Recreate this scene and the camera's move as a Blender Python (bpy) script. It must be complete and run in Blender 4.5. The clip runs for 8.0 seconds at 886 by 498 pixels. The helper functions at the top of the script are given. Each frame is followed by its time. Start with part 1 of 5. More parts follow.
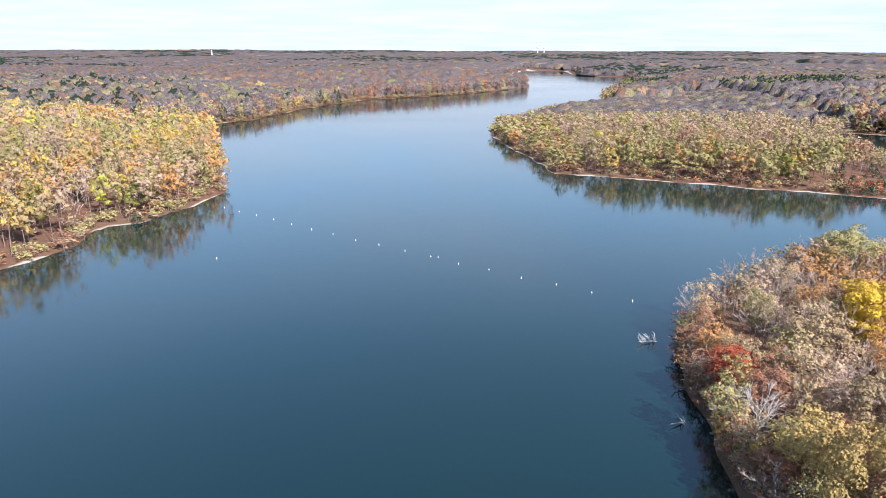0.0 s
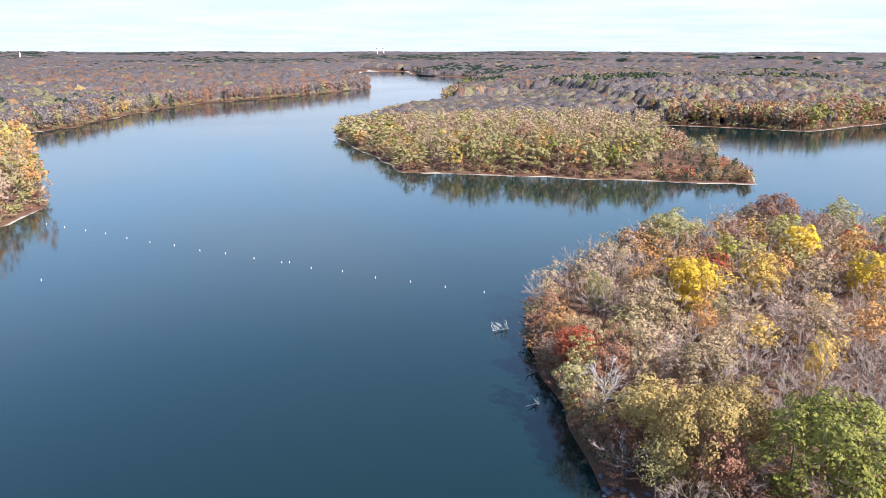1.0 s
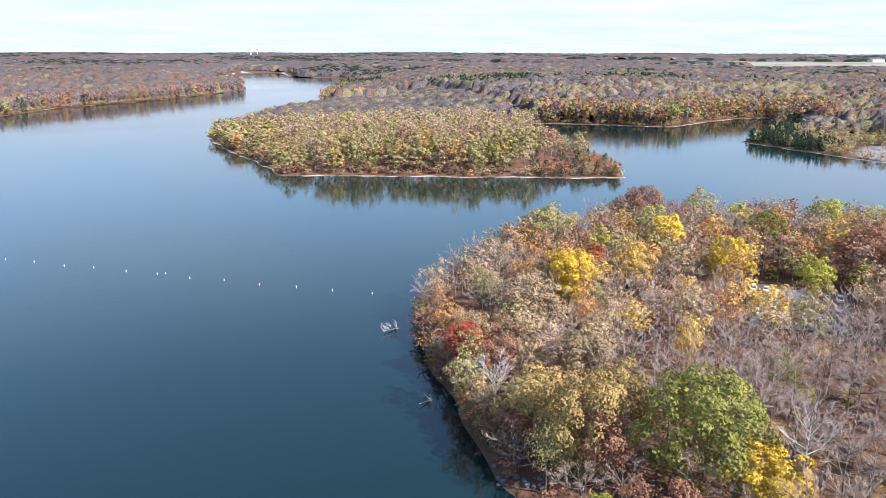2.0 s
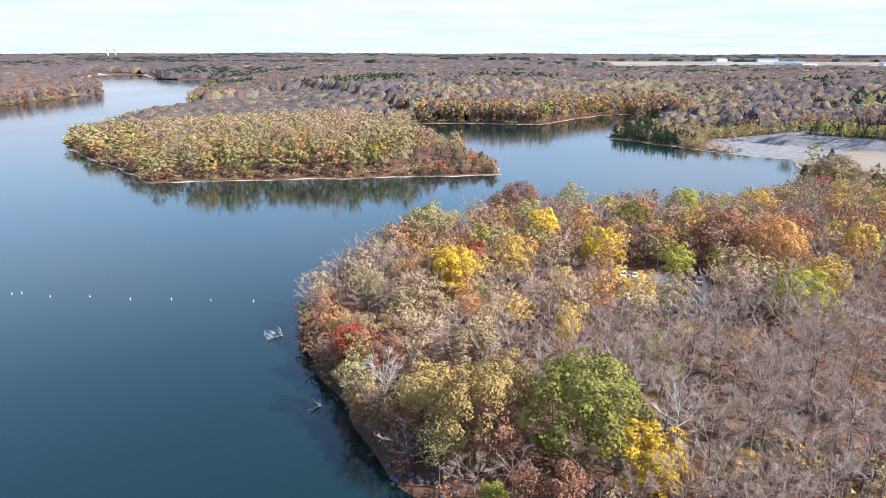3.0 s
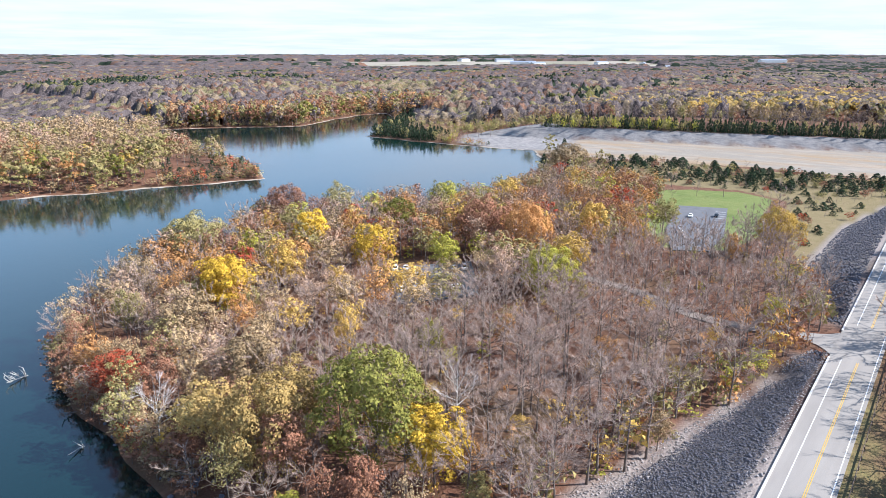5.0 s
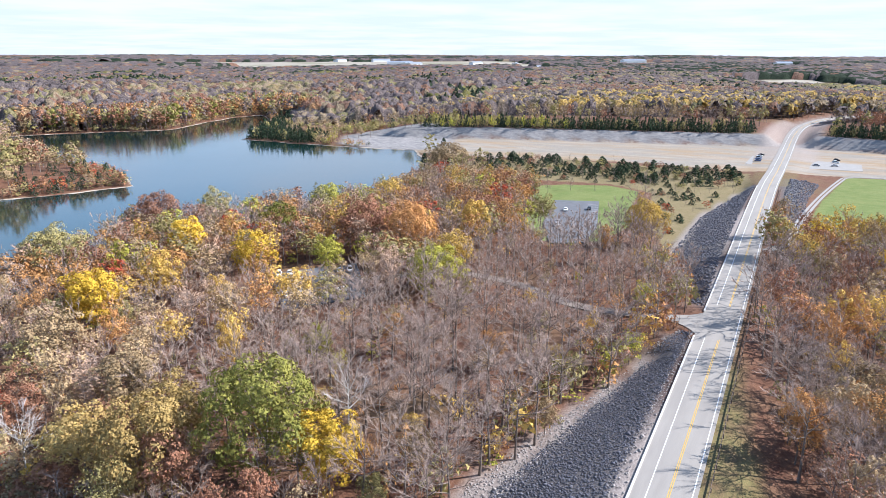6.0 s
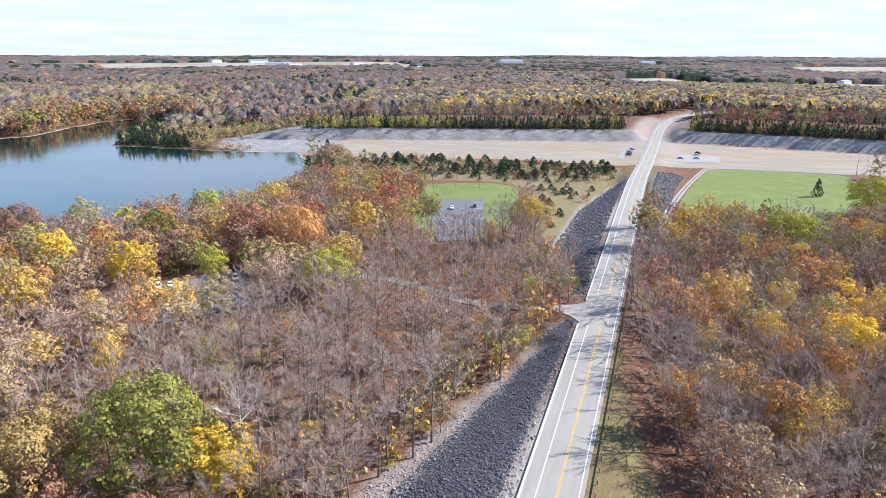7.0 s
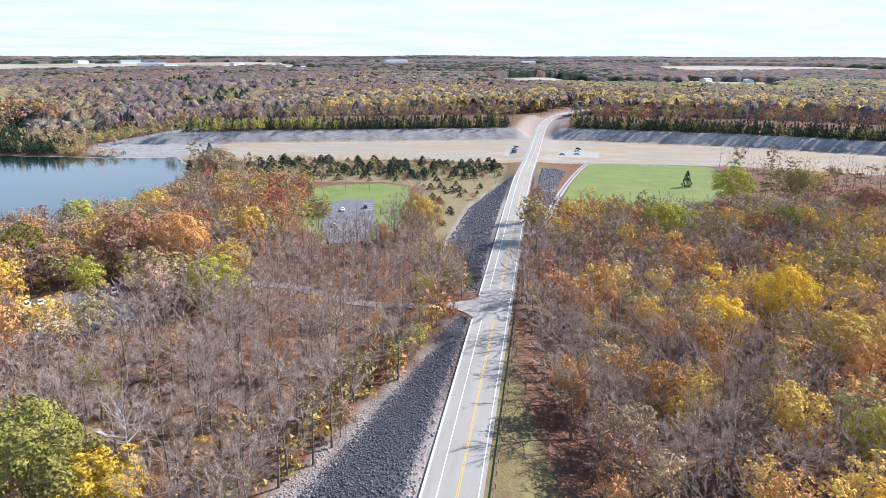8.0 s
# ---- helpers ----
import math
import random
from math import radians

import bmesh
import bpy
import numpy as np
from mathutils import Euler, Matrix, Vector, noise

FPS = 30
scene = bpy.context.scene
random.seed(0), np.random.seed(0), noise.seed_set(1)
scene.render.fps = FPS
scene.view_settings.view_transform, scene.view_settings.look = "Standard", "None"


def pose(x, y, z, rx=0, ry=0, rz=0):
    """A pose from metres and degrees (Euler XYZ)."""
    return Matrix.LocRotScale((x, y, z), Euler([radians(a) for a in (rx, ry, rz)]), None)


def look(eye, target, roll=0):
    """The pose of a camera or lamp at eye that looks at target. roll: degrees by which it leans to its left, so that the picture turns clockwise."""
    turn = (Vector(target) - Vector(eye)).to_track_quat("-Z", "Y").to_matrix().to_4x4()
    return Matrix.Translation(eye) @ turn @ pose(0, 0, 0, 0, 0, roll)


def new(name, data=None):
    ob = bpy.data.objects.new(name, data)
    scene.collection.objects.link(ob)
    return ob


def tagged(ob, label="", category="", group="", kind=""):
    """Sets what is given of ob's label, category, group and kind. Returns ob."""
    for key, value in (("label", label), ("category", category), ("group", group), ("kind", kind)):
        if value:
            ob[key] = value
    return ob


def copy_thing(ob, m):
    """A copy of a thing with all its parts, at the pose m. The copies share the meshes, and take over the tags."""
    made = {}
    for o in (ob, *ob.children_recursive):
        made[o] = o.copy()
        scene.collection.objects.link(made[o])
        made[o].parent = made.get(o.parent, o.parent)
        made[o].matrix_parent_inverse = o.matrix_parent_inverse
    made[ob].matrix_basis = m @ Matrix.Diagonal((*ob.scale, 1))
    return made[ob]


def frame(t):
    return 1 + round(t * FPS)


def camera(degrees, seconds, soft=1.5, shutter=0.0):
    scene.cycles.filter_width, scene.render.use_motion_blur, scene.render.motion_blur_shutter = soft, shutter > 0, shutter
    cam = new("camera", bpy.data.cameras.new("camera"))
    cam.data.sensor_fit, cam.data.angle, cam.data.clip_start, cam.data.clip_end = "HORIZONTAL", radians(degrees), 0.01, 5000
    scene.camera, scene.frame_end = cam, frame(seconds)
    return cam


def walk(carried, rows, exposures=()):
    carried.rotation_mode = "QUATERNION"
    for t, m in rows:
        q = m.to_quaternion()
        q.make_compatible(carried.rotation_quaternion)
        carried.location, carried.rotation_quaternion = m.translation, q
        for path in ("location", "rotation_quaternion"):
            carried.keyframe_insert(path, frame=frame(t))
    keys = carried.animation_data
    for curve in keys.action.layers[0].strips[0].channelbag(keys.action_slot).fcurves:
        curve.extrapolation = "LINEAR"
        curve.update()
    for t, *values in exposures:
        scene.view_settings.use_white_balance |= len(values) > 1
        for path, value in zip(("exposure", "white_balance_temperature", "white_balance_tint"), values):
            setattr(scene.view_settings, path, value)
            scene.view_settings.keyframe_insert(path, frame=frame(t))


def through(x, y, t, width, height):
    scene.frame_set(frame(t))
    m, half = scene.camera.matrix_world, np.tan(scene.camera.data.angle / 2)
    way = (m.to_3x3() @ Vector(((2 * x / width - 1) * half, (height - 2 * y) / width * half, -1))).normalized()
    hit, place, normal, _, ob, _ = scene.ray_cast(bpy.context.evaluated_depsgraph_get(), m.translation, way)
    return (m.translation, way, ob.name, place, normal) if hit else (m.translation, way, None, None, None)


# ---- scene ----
cam = camera(64.72, 8.0, soft=0.75)
PATH = [
    (0, pose(0.00, 0.00, 78.00, 73.851, -0.148, -0.000)),
    (0.5, pose(-0.02, -0.09, 77.89, 73.870, -0.071, -7.022)),
    (1, pose(-0.05, -0.18, 77.80, 73.927, -0.010, -12.577)),
    (1.5, pose(-0.10, -0.27, 77.73, 73.974, -0.080, -17.516)),
    (2.25, pose(-0.17, -0.41, 77.65, 74.026, -0.079, -24.826)),
    (3, pose(-0.28, -0.55, 77.61, 74.067, -0.095, -32.202)),
    (3.5, pose(-0.36, -0.64, 77.60, 74.085, -0.067, -37.086)),
    (4, pose(-0.44, -0.74, 77.61, 74.104, -0.051, -41.968)),
    (4.5, pose(-0.54, -0.84, 77.63, 74.130, -0.034, -46.860)),
    (5.25, pose(-0.71, -0.99, 77.70, 74.156, -0.059, -53.972)),
    (6, pose(-0.89, -1.14, 77.80, 74.185, -0.144, -61.212)),
    (6.5, pose(-1.03, -1.24, 77.89, 74.218, -0.134, -65.963)),
    (7, pose(-1.17, -1.35, 78.00, 74.235, -0.131, -70.622)),
    (7.5, pose(-1.33, -1.45, 78.12, 74.250, -0.075, -75.169)),
    (8, pose(-1.49, -1.56, 78.26, 74.254, -0.120, -79.708)),
]
walk(cam, PATH)


# ---------------------------------------------------------------- light
SUN_AZ, SUN_EL = math.atan2(0.59, -0.81), radians(36)
scene.view_settings.exposure = 1.26
scene.view_settings.use_white_balance = True
scene.view_settings.white_balance_temperature = 5800
scene.view_settings.white_balance_tint = 14

world = bpy.data.worlds.new("sky")
scene.world = world
world.use_nodes = True
wn, wl = world.node_tree.nodes, world.node_tree.links
wn.clear()
sky = wn.new("ShaderNodeTexSky")
sky.sky_type, sky.sun_disc = "NISHITA", False
sky.sun_elevation, sky.sun_rotation = SUN_EL, SUN_AZ
sky.air_density, sky.dust_density, sky.ozone_density = 1.4, 0.2, 3.0
w_co = wn.new("ShaderNodeTexCoord")
w_sep = wn.new("ShaderNodeSeparateXYZ")
wl.new(w_co.outputs["Generated"], w_sep.inputs[0])


def wmath(op, a, b):
    n = wn.new("ShaderNodeMath")
    n.operation = op
    for k, v in enumerate((a, b)):
        if isinstance(v, (int, float)):
            n.inputs[k].default_value = v
        else:
            wl.new(v, n.inputs[k])
    return n.outputs[0]


up = wmath("ADD", wmath("MAXIMUM", w_sep.outputs[2], 0.0), 0.045)
w_cmb = wn.new("ShaderNodeCombineXYZ")
wl.new(wmath("DIVIDE", w_sep.outputs[0], up), w_cmb.inputs[0])
wl.new(wmath("DIVIDE", w_sep.outputs[1], up), w_cmb.inputs[1])
w_noise = wn.new("ShaderNodeTexNoise")
w_noise.inputs["Scale"].default_value, w_noise.inputs["Detail"].default_value = 0.55, 7
w_noise.inputs["Roughness"].default_value = 0.55
wl.new(w_cmb.outputs[0], w_noise.inputs["Vector"])
w_ramp = wn.new("ShaderNodeMapRange")
w_ramp.inputs[1].default_value, w_ramp.inputs[2].default_value = 0.4, 0.62
wl.new(w_noise.outputs[0], w_ramp.inputs[0])
# thin cloud lies thick towards the horizon and opens overhead
w_low = wn.new("ShaderNodeMapRange")
w_low.inputs[1].default_value, w_low.inputs[2].default_value = 0.06, 0.4
w_low.inputs[3].default_value, w_low.inputs[4].default_value = 0.85, 0.04
wl.new(w_sep.outputs[2], w_low.inputs[0])
w_mix = wn.new("ShaderNodeMixRGB")
w_mix.inputs[2].default_value = (4.6, 4.75, 4.95, 1)
w_haze = wn.new("ShaderNodeMapRange")
w_haze.interpolation_type = "SMOOTHSTEP"
w_haze.inputs[1].default_value, w_haze.inputs[2].default_value = 0.05, 0.40
w_haze.inputs[3].default_value, w_haze.inputs[4].default_value = 0.95, 0.0
wl.new(w_sep.outputs[2], w_haze.inputs[0])
w_veil = wn.new("ShaderNodeMixRGB")
w_rise = wn.new("ShaderNodeMapRange")
w_rise.interpolation_type = "SMOOTHSTEP"
w_rise.inputs[1].default_value, w_rise.inputs[2].default_value = 0.06, 0.18
wl.new(w_sep.outputs[2], w_rise.inputs[0])
w_blue = wn.new("ShaderNodeMixRGB")
w_blue.inputs[1].default_value, w_blue.inputs[2].default_value = (3.7, 4.2, 4.65, 1), (2.8, 4.45, 6.4, 1)
wl.new(w_rise.outputs[0], w_blue.inputs[0])
wl.new(w_blue.outputs[0], w_veil.inputs[2])
wl.new(w_haze.outputs[0], w_veil.inputs[0])
wl.new(sky.outputs[0], w_veil.inputs[1])
wl.new(wmath("MULTIPLY", w_ramp.outputs[0], w_low.outputs[0]), w_mix.inputs[0])
wl.new(w_veil.outputs[0], w_mix.inputs[1])
w_bg = wn.new("ShaderNodeBackground")
w_bg.inputs["Strength"].default_value = 0.095
wl.new(w_mix.outputs[0], w_bg.inputs[0])
w_out = wn.new("ShaderNodeOutputWorld")
wl.new(w_bg.outputs[0], w_out.inputs[0])

sun = new("sun", bpy.data.lights.new("sun", "SUN"))
sun.data.energy, sun.data.angle, sun.data.color = 5.0, radians(0.53), (1.0, 0.94, 0.85)
sun_dir = Vector((math.sin(SUN_AZ) * math.cos(SUN_EL), math.cos(SUN_AZ) * math.cos(SUN_EL), math.sin(SUN_EL)))
sun.matrix_world = look((0, 0, 400), Vector((0, 0, 400)) - sun_dir)


# ---------------------------------------------------------------- materials
class Nodes:
    """A small builder of node materials."""

    def __init__(self, name):
        self.mat = bpy.data.materials.new(name)
        self.mat.use_nodes = True
        self.n, self.l = self.mat.node_tree.nodes, self.mat.node_tree.links
        self.n.clear()
        self.out = self.n.new("ShaderNodeOutputMaterial")

    def put(self, socket, v):
        if isinstance(v, tuple):
            socket.default_value = (*v, 1) if len(v) == 3 and socket.type == "RGBA" else v
        elif isinstance(v, (int, float)):
            socket.default_value = v
        else:
            self.l.new(v, socket)

    def pos(self, sx=1.0, sy=1.0, sz=1.0):
        g = self.n.new("ShaderNodeNewGeometry")
        m = self.n.new("ShaderNodeVectorMath")
        m.operation = "MULTIPLY"
        self.l.new(g.outputs["Position"], m.inputs[0])
        m.inputs[1].default_value = (sx, sy, sz)
        return m.outputs[0]

    def noise(self, scale, detail=4, vec=None, rough=0.55):
        t = self.n.new("ShaderNodeTexNoise")
        t.inputs["Scale"].default_value, t.inputs["Detail"].default_value = scale, detail
        t.inputs["Roughness"].default_value = rough
        self.l.new(vec if vec is not None else self.pos(), t.inputs["Vector"])
        return t.outputs[0]

    def ramp(self, v, a, b, lo=0.0, hi=1.0, smooth=False):
        r = self.n.new("ShaderNodeMapRange")
        r.interpolation_type = "SMOOTHSTEP" if smooth else "LINEAR"
        self.l.new(v, r.inputs[0])
        for k, x in zip((1, 2, 3, 4), (a, b, lo, hi)):
            r.inputs[k].default_value = x
        return r.outputs[0]

    def math(self, op, a, b=0.0):
        m = self.n.new("ShaderNodeMath")
        m.operation = op
        self.put(m.inputs[0], a)
        self.put(m.inputs[1], b)
        return m.outputs[0]

    def mix(self, fac, a, b, mode="MIX"):
        m = self.n.new("ShaderNodeMixRGB")
        m.blend_type = mode
        self.put(m.inputs[0], fac)
        self.put(m.inputs[1], a)
        self.put(m.inputs[2], b)
        return m.outputs[0]

    def island(self):
        return self.n.new("ShaderNodeNewGeometry").outputs["Random Per Island"]

    def chance(self):
        return self.n.new("ShaderNodeObjectInfo").outputs["Random"]

    def attr(self, name):
        a = self.n.new("ShaderNodeAttribute")
        a.attribute_name = name
        return a.outputs["Fac"]

    def bump(self, height, strength=0.5, distance=0.1):
        b = self.n.new("ShaderNodeBump")
        b.inputs["Strength"].default_value, b.inputs["Distance"].default_value = strength, distance
        self.l.new(height, b.inputs["Height"])
        return b.outputs[0]

    def surface(self, color, rough=0.8, metal=0.0, normal=None, spec=0.3):
        p = self.n.new("ShaderNodeBsdfPrincipled")
        self.put(p.inputs["Base Color"], color)
        self.put(p.inputs["Roughness"], rough)
        self.put(p.inputs["Metallic"], metal)
        self.put(p.inputs["Specular IOR Level"], spec)
        if normal is not None:
            self.l.new(normal, p.inputs["Normal"])
        self.l.new(p.outputs[0], self.out.inputs[0])
        return self.mat

    def leafy(self, color, through=0.12):
        d = self.n.new("ShaderNodeBsdfDiffuse")
        t = self.n.new("ShaderNodeBsdfTranslucent")
        m = self.n.new("ShaderNodeMixShader")
        self.put(d.inputs[0], color)
        self.put(t.inputs[0], color)
        m.inputs[0].default_value = through
        self.l.new(d.outputs[0], m.inputs[1])
        self.l.new(t.outputs[0], m.inputs[2])
        # ragged sprays: small gaps between the leaves
        gap = self.ramp(self.noise(4.6, 2, None, 0.7), 0.39, 0.43)
        clear = self.n.new("ShaderNodeBsdfTransparent")
        cut = self.n.new("ShaderNodeMixShader")
        self.l.new(gap, cut.inputs[0])
        self.l.new(clear.outputs[0], cut.inputs[1])
        self.l.new(m.outputs[0], cut.inputs[2])
        self.l.new(cut.outputs[0], self.out.inputs[0])
        return self.mat


def plain(name, a, b, scale=1.0, rough=0.7, metal=0.0, bump=0.0, fine=None):
    n = Nodes(name)
    c = n.mix(n.ramp(n.noise(scale), 0.3, 0.7), a, b)
    f = n.noise(fine or scale * 9, 3)
    c = n.mix(n.ramp(f, 0.25, 0.75, 0.0, 0.5), c, tuple(0.6 * v for v in a))
    return n.surface(c, rough, metal, n.bump(f, bump) if bump else None)


def leaf_material(name, a, b, c=None):
    """Foliage between two tones from leaf to leaf, with a third tone in patches of the crown."""
    n = Nodes("leaves_" + name)
    col = n.mix(n.ramp(n.island(), 0.0, 1.0, 0.2, 0.8), a, b)
    col = n.mix(n.ramp(n.noise(0.22, 2), 0.45, 0.7, 0.0, 0.4), col, c or tuple(0.5 * (x + y) for x, y in zip(a, b)))
    val = n.ramp(n.chance(), 0.0, 1.0, 0.8, 1.2)
    hsv = n.n.new("ShaderNodeHueSaturation")
    n.l.new(val, hsv.inputs["Value"])
    n.l.new(col, hsv.inputs["Color"])
    return n.leafy(hsv.outputs[0])


TONES = {
    "yellow": ((0.68, 0.43, 0.045), (0.59, 0.40, 0.055), (0.50, 0.36, 0.07)),
    "gold": ((0.56, 0.37, 0.08), (0.50, 0.335, 0.095), (0.42, 0.28, 0.10)),
    "orange": ((0.50, 0.23, 0.07), (0.42, 0.25, 0.11), (0.34, 0.20, 0.10)),
    "rust": ((0.31, 0.14, 0.08), (0.26, 0.14, 0.09), (0.28, 0.17, 0.10)),
    "red": ((0.42, 0.08, 0.04), (0.33, 0.085, 0.05), (0.34, 0.14, 0.06)),
    "pink": ((0.41, 0.275, 0.18), (0.36, 0.245, 0.17), (0.33, 0.24, 0.18)),
    "olive": ((0.27, 0.235, 0.09), (0.33, 0.27, 0.11), (0.24, 0.21, 0.095)),
    "green": ((0.15, 0.155, 0.04), (0.22, 0.205, 0.05), (0.30, 0.255, 0.06)),
    "lime": ((0.42, 0.37, 0.06), (0.34, 0.33, 0.065), (0.28, 0.275, 0.07)),
    "tan": ((0.37, 0.265, 0.14), (0.33, 0.235, 0.13), (0.31, 0.235, 0.15)),
    "ochre": ((0.40, 0.27, 0.09), (0.34, 0.25, 0.10), (0.30, 0.21, 0.10)),
    "conifer": ((0.030, 0.047, 0.027), (0.042, 0.060, 0.034), (0.036, 0.05, 0.03)),
}
LEAF = {c: leaf_material(c, *t) for c, t in TONES.items()}


def bark_material(name, a, b):
    n = Nodes(name)
    c = n.mix(n.ramp(n.noise(1.2), 0.3, 0.7), a, b)
    f = n.noise(5.0, 3, n.pos(1, 1, 0.25))
    return n.surface(n.mix(n.ramp(f, 0.35, 0.7, 0, 0.6), c, tuple(v * 0.5 for v in a)), 0.9, 0, n.bump(f, 0.4, 0.05), 0.1)


BARK = bark_material("bark", (0.165, 0.13, 0.105), (0.24, 0.195, 0.165))
PALE_BARK = bark_material("pale_bark", (0.55, 0.52, 0.47), (0.40, 0.37, 0.33))


def twig_material(name, a, b):
    n = Nodes(name)
    c = n.mix(n.island(), a, b)
    c = n.mix(n.ramp(n.noise(0.12, 2), 0.4, 0.7, 0.0, 0.5), c, (0.29, 0.20, 0.15))
    return n.surface(c, 0.9, 0, None, 0.1)


def twig_haze():
    """The fine grey-brown haze of leafless crowns seen from far away."""
    n = Nodes("far_twigs")
    c = n.mix(n.ramp(n.noise(0.03, 3), 0.35, 0.65), (0.175, 0.138, 0.128), (0.23, 0.19, 0.178))
    return n.leafy(n.mix(n.ramp(n.island(), 0, 1, 0, 0.6), c, (0.20, 0.15, 0.125)))


FAR_TWIG = twig_haze()
TWIG = twig_material("twigs", (0.345, 0.260, 0.208), (0.435, 0.338, 0.28))
PALE_TWIG = twig_material("pale_twigs", (0.58, 0.53, 0.49), (0.50, 0.45, 0.42))


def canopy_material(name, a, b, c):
    """Closed tree tops of one kind seen from far off: pale sprays, the shade between them painted as dark flecks."""
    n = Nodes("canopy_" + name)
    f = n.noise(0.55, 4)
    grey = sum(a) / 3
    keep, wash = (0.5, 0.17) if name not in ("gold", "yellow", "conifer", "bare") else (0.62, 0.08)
    # tones greyed, and dimmed for the crowns' own shade
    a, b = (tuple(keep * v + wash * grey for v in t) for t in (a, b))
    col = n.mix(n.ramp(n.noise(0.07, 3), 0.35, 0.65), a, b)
    # dark flecks in the colour stand for shaded gaps among the sprays
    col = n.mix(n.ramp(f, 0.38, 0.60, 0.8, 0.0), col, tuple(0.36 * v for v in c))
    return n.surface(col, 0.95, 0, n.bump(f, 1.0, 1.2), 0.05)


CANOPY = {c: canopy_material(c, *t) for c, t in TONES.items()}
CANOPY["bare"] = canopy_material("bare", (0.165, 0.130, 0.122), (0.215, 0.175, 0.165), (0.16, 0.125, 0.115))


def ground_material():
    n = Nodes("ground")
    big, mid, fine = n.noise(0.02, 4), n.noise(0.25, 5), n.noise(2.2, 4)
    litter = n.mix(n.ramp(mid, 0.35, 0.65), (0.105, 0.046, 0.029), (0.145, 0.078, 0.048))
    litter = n.mix(n.ramp(fine, 0.4, 0.75, 0, 0.45), litter, (0.21, 0.12, 0.075))
    litter = n.mix(n.ramp(big, 0.5, 0.7, 0, 0.4), litter, (0.13, 0.12, 0.06))
    # open fields far away: stubble and winter wheat
    far = n.mix(n.ramp(n.noise(0.004, 2), 0.5, 0.56), (0.29, 0.26, 0.205), (0.22, 0.205, 0.14))
    col = n.mix(n.attr("field"), litter, far)
    # rough grass with cedars
    rough_grass = n.mix(n.ramp(mid, 0.35, 0.7), (0.20, 0.155, 0.08), (0.155, 0.13, 0.058))
    rough_grass = n.mix(n.ramp(fine, 0.45, 0.8, 0, 0.6), rough_grass, (0.25, 0.185, 0.11))
    edge = n.math("MULTIPLY", n.math("SUBTRACT", mid, 0.5), 9.0)
    col = n.mix(n.ramp(n.math("ADD", n.attr("scrub"), edge), -1.0, 1.0), col, rough_grass)
    lawn = n.mix(n.ramp(n.noise(0.09, 3), 0.35, 0.65), (0.115, 0.15, 0.042), (0.15, 0.172, 0.056))
    lawn = n.mix(n.ramp(n.noise(0.5, 3, n.pos(1, 0.1, 1)), 0.4, 0.7, 0, 0.35), lawn, (0.20, 0.22, 0.08))
    edge2 = n.math("MULTIPLY", n.math("SUBTRACT", mid, 0.5), 3.0)
    col = n.mix(n.ramp(n.math("ADD", n.attr("lawn"), edge2), -0.6, 0.6), col, lawn)
    # the dry spillway: clay, gravel and bleached grass in long streaks
    streak = n.noise(0.045, 6, n.pos(1.0, 0.22, 1), 0.65)
    sp = n.mix(n.ramp(streak, 0.43, 0.56), (0.275, 0.20, 0.125), (0.235, 0.21, 0.175))
    sp = n.mix(n.ramp(n.noise(0.11, 6, n.pos(1.0, 0.3, 1), 0.7), 0.48, 0.64, 0, 0.8), sp, (0.31, 0.27, 0.222))
    sp = n.mix(n.ramp(fine, 0.4, 0.8, 0, 0.35), sp, (0.24, 0.20, 0.13))
    col = n.mix(n.ramp(n.math("ADD", n.attr("spill"), edge), -1.5, 1.5), col, sp)
    shale = n.mix(n.ramp(n.noise(0.3, 6, n.pos(1, 0.5, 3), 0.7), 0.35, 0.65), (0.16, 0.155, 0.15), (0.29, 0.27, 0.25))
    col = n.mix(n.attr("bank"), col, shale)
    grav = n.mix(n.ramp(fine, 0.35, 0.65), (0.065, 0.066, 0.07), (0.12, 0.12, 0.12))
    col = n.mix(n.attr("gravel"), col, grav)
    pale = n.mix(n.ramp(fine, 0.35, 0.65), (0.22, 0.185, 0.162), (0.33, 0.285, 0.25))
    col = n.mix(n.attr("pale"), col, pale)
    verge = n.mix(n.ramp(mid, 0.35, 0.65), (0.155, 0.135, 0.055), (0.12, 0.085, 0.045))
    verge = n.mix(n.ramp(fine, 0.45, 0.7, 0, 0.5), verge, (0.24, 0.16, 0.08))
    col = n.mix(n.attr("verge"), col, verge)
    # bare strand left by the low water
    strand = n.mix(n.ramp(mid, 0.4, 0.7), (0.40, 0.335, 0.26), (0.30, 0.245, 0.185))
    s = n.math("ADD", n.attr("shore"), n.math("MULTIPLY", n.math("SUBTRACT", n.noise(0.06, 4), 0.5), 7.0))
    col = n.mix(n.ramp(s, 0.9, 2.1, 1.0, 0.0), col, strand)
    return n.surface(col, 0.95, 0, n.bump(n.math("ADD", fine, n.math("MULTIPLY", mid, 3.0)), 0.6, 0.25), 0.1)


